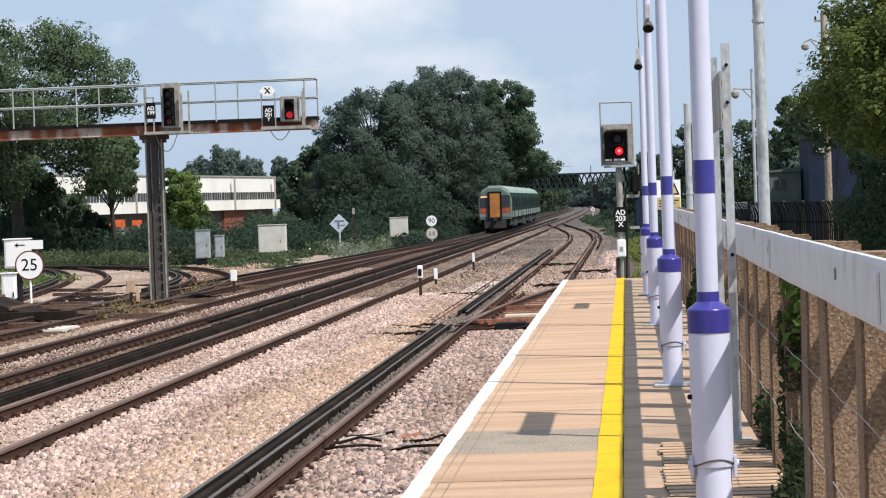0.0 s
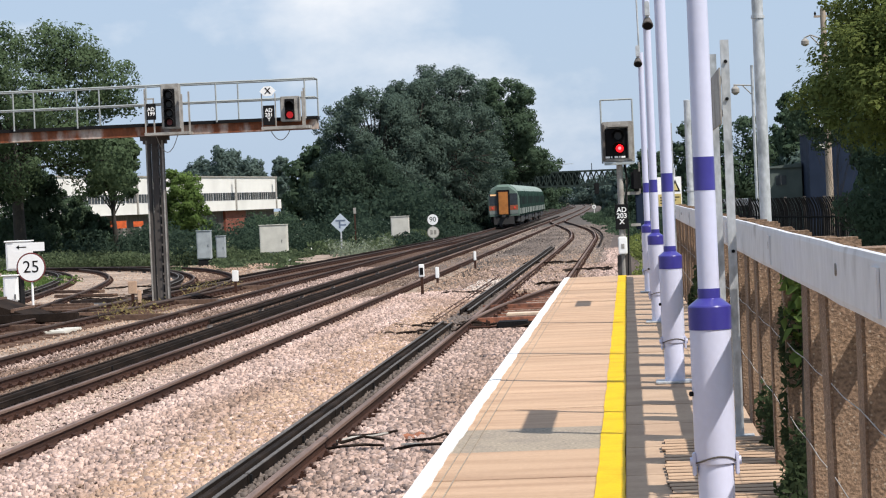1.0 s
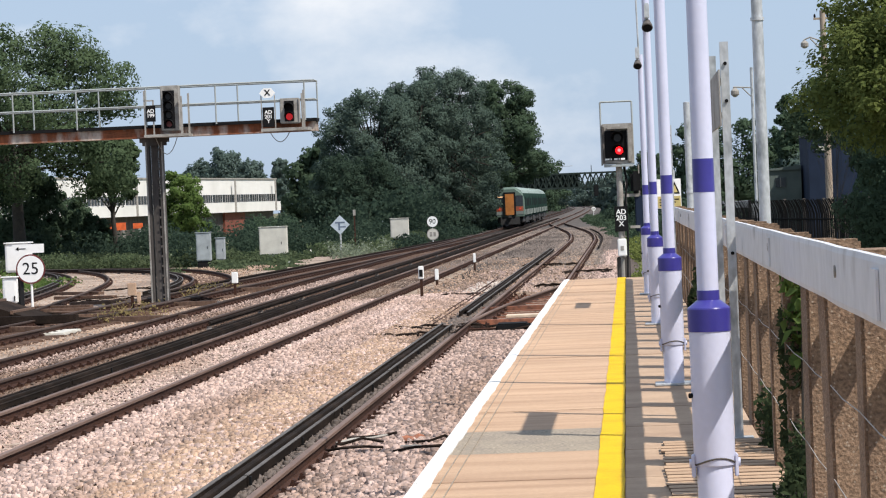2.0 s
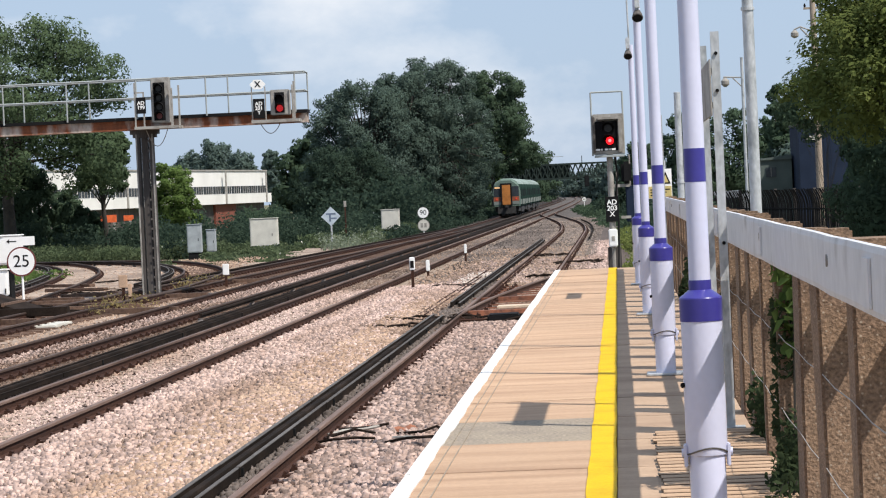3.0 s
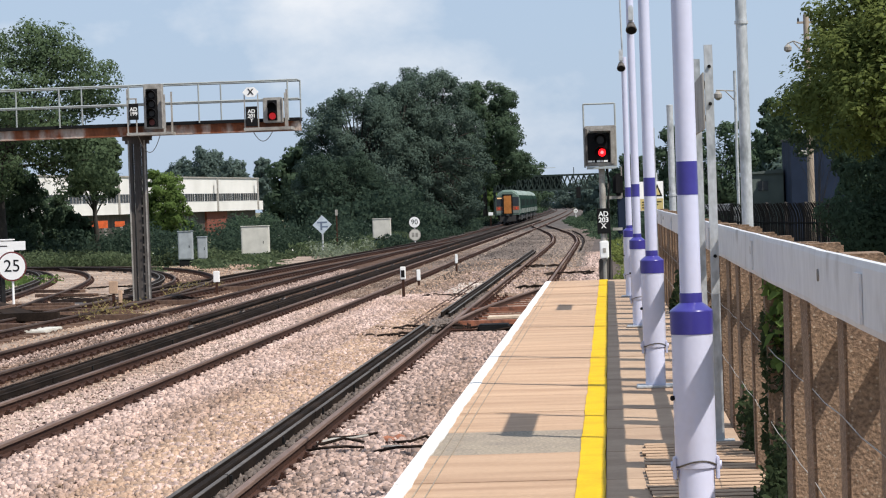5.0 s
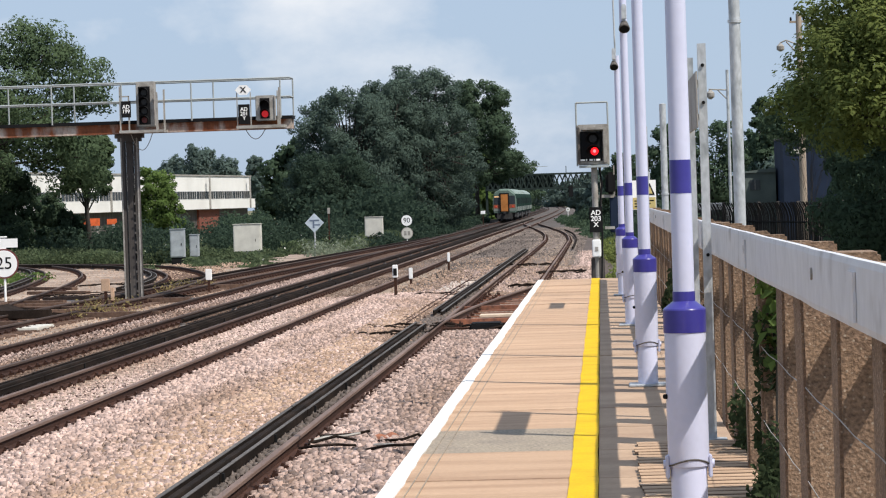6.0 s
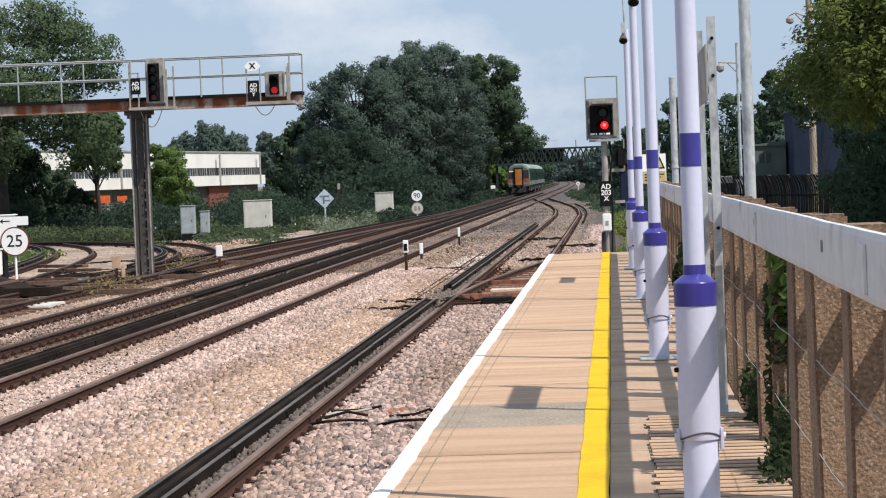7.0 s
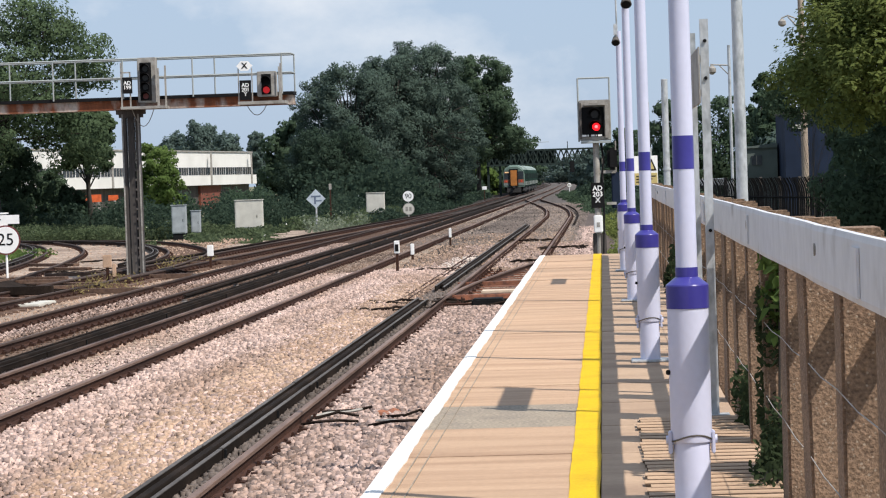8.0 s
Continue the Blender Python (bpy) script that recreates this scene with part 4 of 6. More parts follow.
    pts = [(-0.24, 0), (-0.11, 0.14), (0.11, 0.14), (0.24, 0), (0.11, -0.14), (-0.11, -0.14)]
    d.add([(3.28 + a, yy, 6.10 + z + b) for yy in (-1.12, -1.10) for a, b in pts], [tuple(range(6)), tuple(range(6, 12))[::-1]] + [(i, (i + 1) % 6, 6 + (i + 1) % 6, 6 + i) for i in range(6)])
    p = part("marker_plate", d, SIGNWHITE, ob, "white six-sided marker plate")
    lettering("X", 0.24, p, BLACK, letters_at(3.28, -1.126, 6.10 + z))
    p.location = (0.33, 0, -0.13)
    for x0, x1, drop in ((3.55, 4.12, 0.28), (0.10, 0.75, 0.5)):
        pts = [(x0 + (x1 - x0) * k / 8, -0.3, 4.82 + z - drop * (1 - (k / 4 - 1) ** 2)) for k in range(9)]
        cable = Shape().hose(pts, 0.012, 5)
        part("cable", cable, HEADGREY, ob, "hanging loop of cable")


gantry()


# ---- lineside signs and cases ----
def disc_sign(x, y, z, r, text, post_z, label, rim=SIGNRED, size=None):
    ob = thing("speed_sign", (x, y, post_z), label, "sign")
    h = z - post_z
    part("post", Shape().tube((0, 0.04, 0), (0, 0.04, h + r * 0.6), 0.035, n=10), SIGNWHITE, ob)
    disc = part("disc", Shape().tube((0, -0.015, h), (0, 0.0, h), r, n=36), rim, ob)
    part("face", Shape().tube((0, -0.02, h), (0, -0.0152, h), r * 0.90, n=36), SIGNWHITE, disc, "white sign face")
    if text:
        lettering(text, size or r * 1.15, disc, BLACK, letters_at(0, -0.024, h), bold=0.0)
    else:
        part("text_bar", Shape().box(-r * 0.5, -r * 0.1, -0.024, -0.0205, h - r * 0.4, h + r * 0.4), HEADGREY, disc)
        part("text_bar", Shape().box(r * 0.1, r * 0.5, -0.024, -0.0205, h - r * 0.4, h + r * 0.4), HEADGREY, disc)
    return ob


s25 = disc_sign(-17.46, 75.0, 1.10, 0.435, "25", -0.22, "white round 25 speed sign with a dark rim")
arrow = part("arrow_board", Shape().box(-0.52, 0.42, -0.02, 0.0, 1.79, 2.05), SIGNWHITE, s25, "white board with a black left arrow")
part("arrow", Shape().box(-0.36, -0.12, -0.026, -0.0205, 1.905, 1.935).add([(-0.42, -0.026, 1.92), (-0.33, -0.026, 1.985), (-0.33, -0.026, 1.855), (-0.42, -0.0205, 1.92), (-0.33, -0.0205, 1.985), (-0.33, -0.0205, 1.855)], [(0, 1, 2), (5, 4, 3), (0, 3, 4, 1), (1, 4, 5, 2), (2, 5, 3, 0)]), BLACK, arrow)
s90 = disc_sign(-13.95, 186.0, 1.23, 0.43, "90", -0.3, "white round 90 speed sign above a faded disc", BLACK)
part("lower_disc", Shape().tube((0, -0.015, 0.62), (0, 0.0, 0.62), 0.43, n=36), HEADGREY, s90, "faded lower speed disc")
part("lower_face", Shape().tube((0, -0.02, 0.62), (0, -0.0152, 0.62), 0.38, n=36), CABINET, s90)
part("text_bar", Shape().box(-0.22, -0.04, -0.024, -0.0205, 0.46, 0.78), HEADGREY, s90)
part("text_bar", Shape().box(0.04, 0.22, -0.024, -0.0205, 0.46, 0.78), HEADGREY, s90)


def case(x, y, z, w, h, material, label, legs=0.25, d=0.6):
    ob = thing("equipment_case", (x, y, z), label, "equipment case")
    body = part("body", Shape().box(-w / 2, w / 2, 0, d, legs, h, bev=0.03), material, ob)
    part("door", Shape().box(-w / 2 + 0.06, w / 2 - 0.06, -0.015, 0.0, legs + 0.06, h - 0.08, bev=0.005), material, body)
    part("handle", Shape().box(w * 0.3, w * 0.3 + 0.03, -0.035, -0.015, h * 0.5, h * 0.5 + 0.15), BLACK, body)
    part("roof", Shape().box(-w / 2 - 0.03, w / 2 + 0.03, -0.04, d + 0.03, h, h + 0.04, bev=0.01), material, ob)
    e = 0.05 if legs < 0.5 or legs < 0.9 and w > 1 else w / 2 - 0.05
    part("stand", Shape().box(-w / 2 + e, w / 2 - e, 0.05, d - 0.05, -0.3, legs), BLACK, ob)


case(-20.45, 149.0, -0.45, 1.6, 2.0, CABINET, "pale cream lineside equipment case in weeds", 0.4)
case(-14.5, 165.0, -0.45, 1.15, 2.1, CABINET, "pale lineside equipment case by the bushes", 0.85)
case(-24.2, 147.0, -0.45, 0.8, 1.85, CABGREY, "tall blue-grey lineside equipment case")
case(-23.4, 148.0, -0.45, 0.5, 1.5, CABGREY, "small blue-grey lineside equipment case")
case(-18.1, 76.0, -0.45, 0.70, 2.3, SIGNWHITE, "white lineside case behind the speed sign", 1.45)
case(-17.75, 73.5, -0.45, 0.42, 1.35, SIGNWHITE, "small white case on a short post", 0.62, 0.2)


def t_sign():
    ob = thing("diamond_sign", (-15.9, 143.5, -0.4), "pale blue-grey diamond sign with dark bars on a post", "sign")
    part("post", Shape().tube((0, 0.04, 0), (0, 0.04, 2.3), 0.05, n=8), GALV, ob)
    r = 0.54
    p = part("diamond", Shape().add([(a, yy, 1.95 + b) for yy in (-0.015, 0.0) for a, b in ((-r, 0), (0, r), (r, 0), (0, -r))], [(0, 1, 2, 3), (7, 6, 5, 4), (0, 4, 5, 1), (1, 5, 6, 2), (2, 6, 7, 3), (3, 7, 4, 0)]), SIGNBLUE, ob)
    part("bar", Shape().box(-0.27, 0.27, -0.022, -0.0155, 2.04, 2.13).box(-0.10, 0.0, -0.022, -0.0155, 1.66, 2.04).box(0.0, 0.32, -0.022, -0.0155, 1.80, 1.88), SIGNBARS, p, "faded blue bars")


t_sign()


def marker(x, y, h, material, label, w=0.2, num=False):
    ob = thing("marker_post", (x, y, -0.25), label, "marker post", "lineside marker posts")
    part("post", Shape().box(-0.04, 0.04, -0.04, 0.04, 0, h - 0.3), RUST, ob)
    top = part("top", Shape().box(-w / 2, w / 2, -0.06, 0.06, h - 0.36, h, bev=0.015), material, ob)
    if num:
        part("text_bar", Shape().box(-0.05, 0.05, -0.067, -0.0605, h - 0.3, h - 0.1), BLACK, top)


marker(-5.85, 73.0, 1.02, SIGNWHITE, "short dark post with a white marked top by the track", 0.15, True)
marker(-6.30, 85.0, 0.62, SIGNWHITE, "small white marker post in the ballast", 0.12)
marker(-6.05, 102.0, 0.75, SIGNWHITE, "small white marker post in the ballast", 0.10)
marker(-12.75, 83.5, 0.82, SIGNWHITE, "white-topped marker post between the sidings", 0.2)
marker(-14.2, 73.5, 0.86, ORANGEPOST, "faded orange marker post in the sidings", 0.24)
marker(-13.97, 73.3, 0.6, ORANGEPOST, "short faded orange marker post in the sidings", 0.1)
marker(-16.4, 156.0, 2.6, HEADGREY, "slim grey post among the weeds", 0.16)
marker(-13.0, 286.0, 1.6, SIGNWHITE, "white post beside the far track", 0.5)


def buffer_ramp():
    ob = thing("timber_ramp", (-16.6, 67.0, -0.12), "black sloping timber ramp at the siding end", "ramp")
    prof = [(-2.6, 0), (1.25, 0), (1.25, 0.12), (-2.6, 1.45)]
    n = len(prof)
    part("ramp", Shape().add([(x, y, z) for y in (-1.2, 1.2) for x, z in prof], [(0, 1, 2, 3), (7, 6, 5, 4)] + [(i, (i + 1) % n, n + (i + 1) % n, n + i) for i in range(n)]), BLACKRAIL, ob)
    for k in range(5):
        x = -2.3 + 0.75 * k
        h = 1.45 - (x + 2.6) / 3.85 * 1.33
        part("cleat", Shape().box(x, x + 0.08, -1.22, 1.22, h - 0.06, h + 0.03), TIMBER, ob)
    part("kerb_timber", Shape().box(-2.6, 2.6, -2.1, -1.75, 0.0, 0.22, bev=0.02), BLACKRAIL, ob, "black timber baulk before the ramp")


buffer_ramp()


def cable_pile(x, y, n, label, wide=1.2, r=0.017):
    ob = thing("track_cable", (x, y, -0.15), label, "cable")
    for k in range(n):
        p = Vector((random.uniform(-wide, -wide * 0.6), random.uniform(-0.9, 0.9), 0.03))
        run = [p]
        while p.x < wide * random.uniform(0.5, 1.0):
            p = p + Vector((random.uniform(0.15, 0.3), random.uniform(-0.2, 0.2), 0))
            p.z = random.uniform(0.02, 0.10)
            run.append(p)
        if len(run) > 1:
            part("cable", Shape().hose(run, r), HEADGREY if k == 1 and x > -3.5 and y < 40 else BLACKRAIL, ob, smooth=40)


cable_pile(-3.05, 28.5, 4, "black cables lying across the ballast to the rail", 0.36)
cable_pile(-2.25, 28.3, 3, "black cables lying by the platform wall", 0.35)
cable_pile(-4.1, 54.5, 4, "tangled black cables across the track", 1.3, 0.028)
cable_pile(-2.3, 53.5, 4, "tangled black cables beside the points", 0.6, 0.028)
cable_pile(-15.2, 67.0, 4, "dark cables and rods lying among the sidings", 1.4)
cable_pile(-16.8, 82.0, 4, "dark cables and rods lying among the sidings", 1.6)
cable_pile(-14.0, 78.5, 5, "dark cables and rods round the gantry foot", 1.5)
cable_pile(-15.9, 70.5, 5, "dark cables and rods beside the timber ramp", 1.5)
cable_pile(-17.4, 92.0, 4, "dark rods lying between the curved sidings", 1.6)
cable_pile(-4.5, 51.5, 3, "tangled black cables lying beside the conductor rail", 0.9, 0.028)
cable_pile(-2.0, 79.0, 3, "black cables crossing the ballast", 0.9, 0.028)
cable_pile(-1.6, 92.0, 3, "black cables crossing the ballast", 1.0, 0.028)
cable_pile(-3.0, 104.0, 3, "black cables crossing the ballast", 1.3, 0.028)
rods = thing("point_rodding", (-4.42, 0, -0.10), "long rusty point rods running beside the conductor rail", "rodding")
for k, x in enumerate((0.0, 0.14)):
    part("rod", Shape().hose([(x + random.uniform(-0.015, 0.015), 56.0 + 4 * q, random.uniform(0, 0.02)) for q in range(9 - 2 * k)], 0.016, 6), RUST, rods)
for q in range(6):
    part("roller_stand", Shape().box(-0.08, 0.28, 59.9 + 5 * q, 60.1 + 5 * q, -0.08, 0.0), RUST, rods)
cable_pile(-4.9, 73.5, 3, "black cable lying across the ballast", 0.8)
clod_rnd = random.Random(3)
for x, y in ((-2.92, 29.6), (-2.58, 29.2), (-2.46, 29.4)):
    cl = thing("earth_clod", (x, y, -0.17), "brown clod of earth and roots beside the cables", "clod", "clods beside the cables")
    bm = bmesh.new()
    bmesh.ops.create_icosphere(bm, subdivisions=2, radius=0.1)
    for q in bm.verts:
        q.co *= clod_rnd.uniform(0.7, 1.25)
        q.co.z *= 0.7
    lump = bpy.data.meshes.new("clod")
    bm.to_mesh(lump)
    bm.free()
    lump.materials.append(REDWOOD)
    part("clod", lump, None, cl)
for k, (x, y, turn) in enumerate(((-15.3, 62.5, 70), (-14.2, 69.0, 100), (-15.0, 71.0, 62), (-17.2, 76.5, 75), (-16.0, 79.5, 110), (-13.4, 75.5, 88), (-19.3, 90.0, 50), (-13.3, 87.0, 97), (-17.5, 70.5, 95), (-18.0, 85.0, 60), (-16.2, 74.0, 85), (-12.6, 66.0, 80), (-2.3, 63.0, 94), (-2.2, 56.2, 88))):
    rw = REDWOOD if -6 < x and y < 66 else TIMBER
    lt = thing("loose_timber", pose(x, y, -0.19, 0, 0, turn), "weathered timber baulk lying beside the rails", "timber", "loose timbers")
    part("baulk", Shape().box(-0.13, 0.13, -1.3, 1.3, 0, 0.14, bev=0.015), rw, lt)
sl = thing("pale_slab", (-13.9, 60.6, -0.2), "pale broken concrete slab lying in the dirt", "slab")
part("slab", Shape().box(-0.35, 0.75, -1.0, 0.9, 0, 0.08, bev=0.02), CABINET, sl)
bo = thing("loose_board", (-2.25, 58.5, -0.12), "pale dry board lying beside the points", "board")
part("board", Shape().box(-0.55, 0.35, -0.35, 0.35, 0, 0.06, bev=0.01), PALEBOARD, bo)
pm = thing("point_motor", (-2.45, 53.2, -0.15), "black point motor case beside the rail", "point motor")
part("case", Shape().box(-0.3, 0.35, -0.35, 0.35, 0, 0.16, bev=0.03), BLACK, pm)
part("rod", Shape().tube((-0.9, 0, 0.05), (-0.3, 0, 0.05), 0.025, n=8), RUST, pm)


# ---- far gantry ----
def far_gantry():
    ob = thing("signal_gantry", (-7.5, 350.0, -0.4), "dark green lattice signal gantry across the far tracks", "gantry")
    fr = Shape()
    for yy in (-0.6, 0.6):
        for z in (4.25, 6.15):
            fr.box(-8.0, 8.6, yy - 0.08, yy + 0.08, z - 0.12, z + 0.12)
    part("chord", fr, GANTRYGREEN, ob)
    lat = Shape()
    for k in range(11):
        x = -7.7 + 1.5 * k
        for yy in (-0.6, 0.6):
            for q in (0, 0.75):
                lat.tube((x + q, yy, 4.25), (x + q + 0.75, yy, 6.15), 0.09, n=5).tube((x + q, yy, 6.15), (x + q + 0.75, yy, 4.25), 0.09, n=5)
        lat.box(x - 0.06, x + 0.06, -0.6, 0.6, 4.2, 6.2)
    part("lattice", lat, GANTRYGREEN, ob)
    part("screen", Shape().box(-7.6, 1.2, 0.69, 0.71, 4.35, 6.05), GANTRYGREEN, ob, "dark green mesh screen")
    for x in (-7.8, -6.2, 8.5):
        part("leg", Shape().box(x - 0.16, x + 0.16, -0.2, 0.2, 0, 6.9 if x < 0 else 6.3), GANTRYGREEN, ob)
    part("signal_head", Shape().box(3.2, 3.8, -0.9, -0.7, 3.0, 4.5, bev=0.05), BLACK, ob)
    part("mast", Shape().box(2.9, 3.0, -0.05, 0.05, 6.15, 7.2), GANTRYGREEN, ob)
    part("handrail", Shape().tube((-6.4, -0.7, 7.1), (0.5, -0.7, 7.2), 0.04, n=6), GREYRAIL, ob)


far_gantry()
disc_sign(-4.2, 330.0, 1.0, 0.28, "", -0.3, "far white disc sign beside the main line", HEADGREY)


# ---- buildings ----
def warehouse():
    ob = thing("warehouse", pose(-44.6, 330.0, -0.5, 0, 0, 83), "long white flat-roofed warehouse with a dark window band", "building")
    part("wall", Shape().box(-84, 0, 0, 18, 3.0, 6.95), OFFWHITE, ob)
    part("parapet", Shape().box(-84.1, 0.1, -0.12, 18.1, 6.95, 7.1), HEADGREY, ob, "grey roof edge")
    # The set-back wall below the canopy takes one dark colour throughout.
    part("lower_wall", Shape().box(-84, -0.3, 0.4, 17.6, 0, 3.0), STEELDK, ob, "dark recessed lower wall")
    part("base_wall", Shape().box(-24, -15, 0.1, 0.39, 0, 2.95), BRICKRED, ob, "red brick lower wall")
    part("canopy", Shape().box(-84, 0.2, -0.5, -0.02, 3.0, 4.15), OFFWHITE, ob, "white canopy edge")
    for k in range(20):
        x = -82.5 + 4.1 * k
        w = part("window", Shape().box(x, x + 3.75, -0.06, 0.05, 4.22, 5.12), WINDARK, ob, "dark window pane")
        for e in (0.9, 1.85, 2.8):
            part("mullion", Shape().box(x + e, x + e + 0.09, -0.10, -0.06, 4.22, 5.12), HEADGREY, w)
    for x in (-60.0, -41.0, -21.5, -2.6):
        part("drainpipe", Shape().box(x, x + 0.45, -0.62, -0.51, 3.0, 6.9), HEADGREY, ob)


warehouse()
oc = thing("orange_barrier", (-49.7, 240.0, 0.27), "bright orange barrier panels beyond the bushes", "barrier")
part("panel", Shape().box(-1.5, 3.0, -0.1, 0.1, 1.0, 1.7), ORANGE, oc)
part("panel", Shape().box(3.7, 4.6, -0.1, 0.1, 1.1, 1.6), ORANGE, oc)
part("leg", Shape().box(-1.4, -1.2, -0.1, 0.1, -0.88, 1.0).box(2.7, 2.9, -0.1, 0.1, -0.88, 1.0).box(4.2, 4.4, -0.1, 0.1, -0.88, 1.1), HEADGREY, oc)


def side_buildings():
    ob = thing("navy_building", (8.4, 120.0, -0.6), "tall navy clad building with a pale sign", "building")
    part("wall", Shape().box(0.0, 6.0, 0, 6, 0, 5.5), NAVY, ob)
    part("roof", Shape().box(-0.05, 6.05, -0.05, 6.05, 5.5, 5.6), STEELDK, ob)
    part("sign_board", Shape().add([(0.35, -0.06, 4.82), (1.0, -0.06, 4.78), (1.05, -0.06, 4.98), (0.42, -0.06, 4.99), (0.35, 0, 4.82), (1.0, 0, 4.78), (1.05, 0, 4.98), (0.42, 0, 4.99)], [(0, 1, 2, 3), (7, 6, 5, 4), (0, 4, 5, 1), (1, 5, 6, 2), (2, 6, 7, 3), (3, 7, 4, 0)]), CABINET, ob, "pale sign strip")
    ob = thing("grey_building", (6.2, 124.0, -0.6), "low grey-green building with a dark window", "building")
    part("wall", Shape().box(0.55, 2.1, 0, 5, 0, 4.0), OLIVE, ob)
    part("roof", Shape().add([(0.45, -0.1, 4.0), (2.1, -0.1, 4.0), (2.1, 5.1, 4.0), (0.45, 5.1, 4.0), (0.45, -0.1, 4.06), (2.1, -0.1, 4.22), (2.1, 5.1, 4.22), (0.45, 5.1, 4.06)], [(0, 3, 2, 1), (4, 5, 6, 7), (0, 1, 5, 4), (1, 2, 6, 5), (2, 3, 7, 6), (3, 0, 4, 7)]), OLIVE, ob)
    w = part("window", Shape().box(0.88, 1.36, -0.05, 0.02, 3.2, 3.65), WINDARK, ob)
    part("frame", Shape().box(1.10, 1.13, -0.07, -0.05, 3.2, 3.65), HEADGREY, w)


side_buildings()
vn = thing("parked_van", (5.9, 140.0, -0.6), "pale grey van parked in the yard", "van")
vb = part("body", Shape().box(-0.95, 0.95, 0, 4.6, 0.35, 2.55, bev=0.18), CABGREY, vn)
part("windscreen", Shape().box(-0.78, 0.78, -0.03, 0.02, 1.55, 2.2, bev=0.01), WINDARK, vb)
part("bumper", Shape().box(-0.93, 0.93, -0.10, 0.05, 0.35, 0.65, bev=0.03), BLACK, vb)
for x in (-0.85, 0.65):
    for y in (0.8, 3.7):
        part("wheel", Shape().tube((x, y, 0.33), (x + 0.2, y, 0.33), 0.33, n=16), BLACK, vn)


# ---- palisade fence and poles ----
def palisade():
    ob = thing("palisade_fence", (0, 0, -0.62), "black steel palisade fence with curved pale tops", "fence")
    s = Shape()
    prof = [(0, 0), (0, 2.2), (-0.06, 2.45), (-0.20, 2.72)]
    for (o0, z0), (o1, z1) in zip(prof[:-1], prof[1:]):
        s.add([(-0.035, o0 - 0.008, z0), (0.035, o0 - 0.008, z0), (0.035, o1 - 0.008, z1), (-0.035, o1 - 0.008, z1), (-0.035, o0 + 0.008, z0), (0.035, o0 + 0.008, z0), (0.035, o1 + 0.008, z1), (-0.035, o1 + 0.008, z1)],
              [(0, 1, 2, 3), (7, 6, 5, 4), (0, 3, 7, 4), (1, 5, 6, 2)])
    me = s.mesh("pale", PALISADE)
    ax, ay, bx, by = 3.2, 112.0, 9.6, 80.0
    n = 250
    turn = math.degrees(math.atan2(by - ay, bx - ax))
    for k in range(n):
        t = k / (n - 1)
        part("pale", me, None, ob, at=pose(ax + (bx - ax) * t, ay + (by - ay) * t, random.uniform(-0.02, 0.02), 0, random.uniform(-1.5, 1.5), turn))
    for z in (0.5, 2.0):
        part("rail", Shape().tube((ax, ay + 0.05, z), (bx, by + 0.05, z), 0.035, n=6), PALISADE, ob)
    for k in range(13):
        t = k / 12
        part("post", Shape().box(-0.05, 0.05, 0.03, 0.13, 0, 2.75), STEELDK, ob, at=pose(ax + (bx - ax) * t, ay + (by - ay) * t, 0, 0, 0, turn))


palisade()


def wood_pole(x, y, top, label, lamp=True):
    ob = thing("wooden_pole", (x, y, -0.62), label, "pole")
    h = top + 0.62
    part("pole", Shape().turned(0, 0, [(0.15, 0), (0.11, h)], 12), POLEWOOD, ob, smooth=40)
    part("crossarm", Shape().box(-0.35, 0.35, -0.05, 0.05, h - 0.35, h - 0.27), POLEWOOD, ob)
    for d in (-0.3, 0.18, 0.32):
        part("insulator", Shape().turned(d, 0, [(0.03, h - 0.27), (0.045, h - 0.2), (0.02, h - 0.12)], 8), BLACK, ob)
    if lamp:
        arm = Shape()
        for a, b in (((0, 0, h - 1.2), (-0.5, 0, h - 1.0)), ((-0.5, 0, h - 1.0), (-0.75, 0, h - 1.1)), ((0, 0, h - 1.6), (-0.5, 0, h - 1.05))):
            arm.tube(a, b, 0.03, n=6)
        part("lamp_arm", arm, HEADGREY, ob)
        part("lantern", Shape().turned(-0.72, 0, [(0.05, h - 1.42), (0.15, h - 1.35), (0.15, h - 1.22), (0.06, h - 1.12)], 12), HEADGREY, ob, "grey lantern")


wood_pole(7.74, 100.0, 9.25, "bleached wooden pole with a lantern arm in the tree", True)
lan = thing("yard_lamp", (5.15, 103.8, -0.62), "grey lantern on a bracket arm and slim pole", "lamp")
part("pole", Shape().tube((0, 0, 0), (0, 0, 8.0), 0.06, n=8), GALV, lan)
part("arm", Shape().tube((0, 0, 7.2), (-0.75, 0, 7.25), 0.03, n=6).tube((0, 0, 6.8), (-0.4, 0, 7.22), 0.025, n=6), HEADGREY, lan)
part("lantern", Shape().turned(-0.68, 0, [(0.05, 6.85), (0.16, 6.95), (0.16, 7.1), (0.05, 7.22)], 12), HEADGREY, lan)

# ---- trees ----
tree("tree", -37.8, 160.0, -0.6, 15.2, 9.5, LEAF_LIT, "large dark broadleaf tree behind the sidings", 52000, 0.115, 0.45, 0.41, 3, nlobes=40, lobe=(0.12, 0.2))
tree("tree", -32.9, 166.0, -0.6, 8.6, 2.0, LEAF_LIT, "dark broadleaf tree behind the sidings", 4500, 0.2, 0.2, 0.55, 4)
tree("tree", -38.3, 166.0, -0.6, 6.6, 2.7, LEAF_DARK, "low dark tree in the undergrowth", 16000, 0.12, 0.15, 0.03, 14)
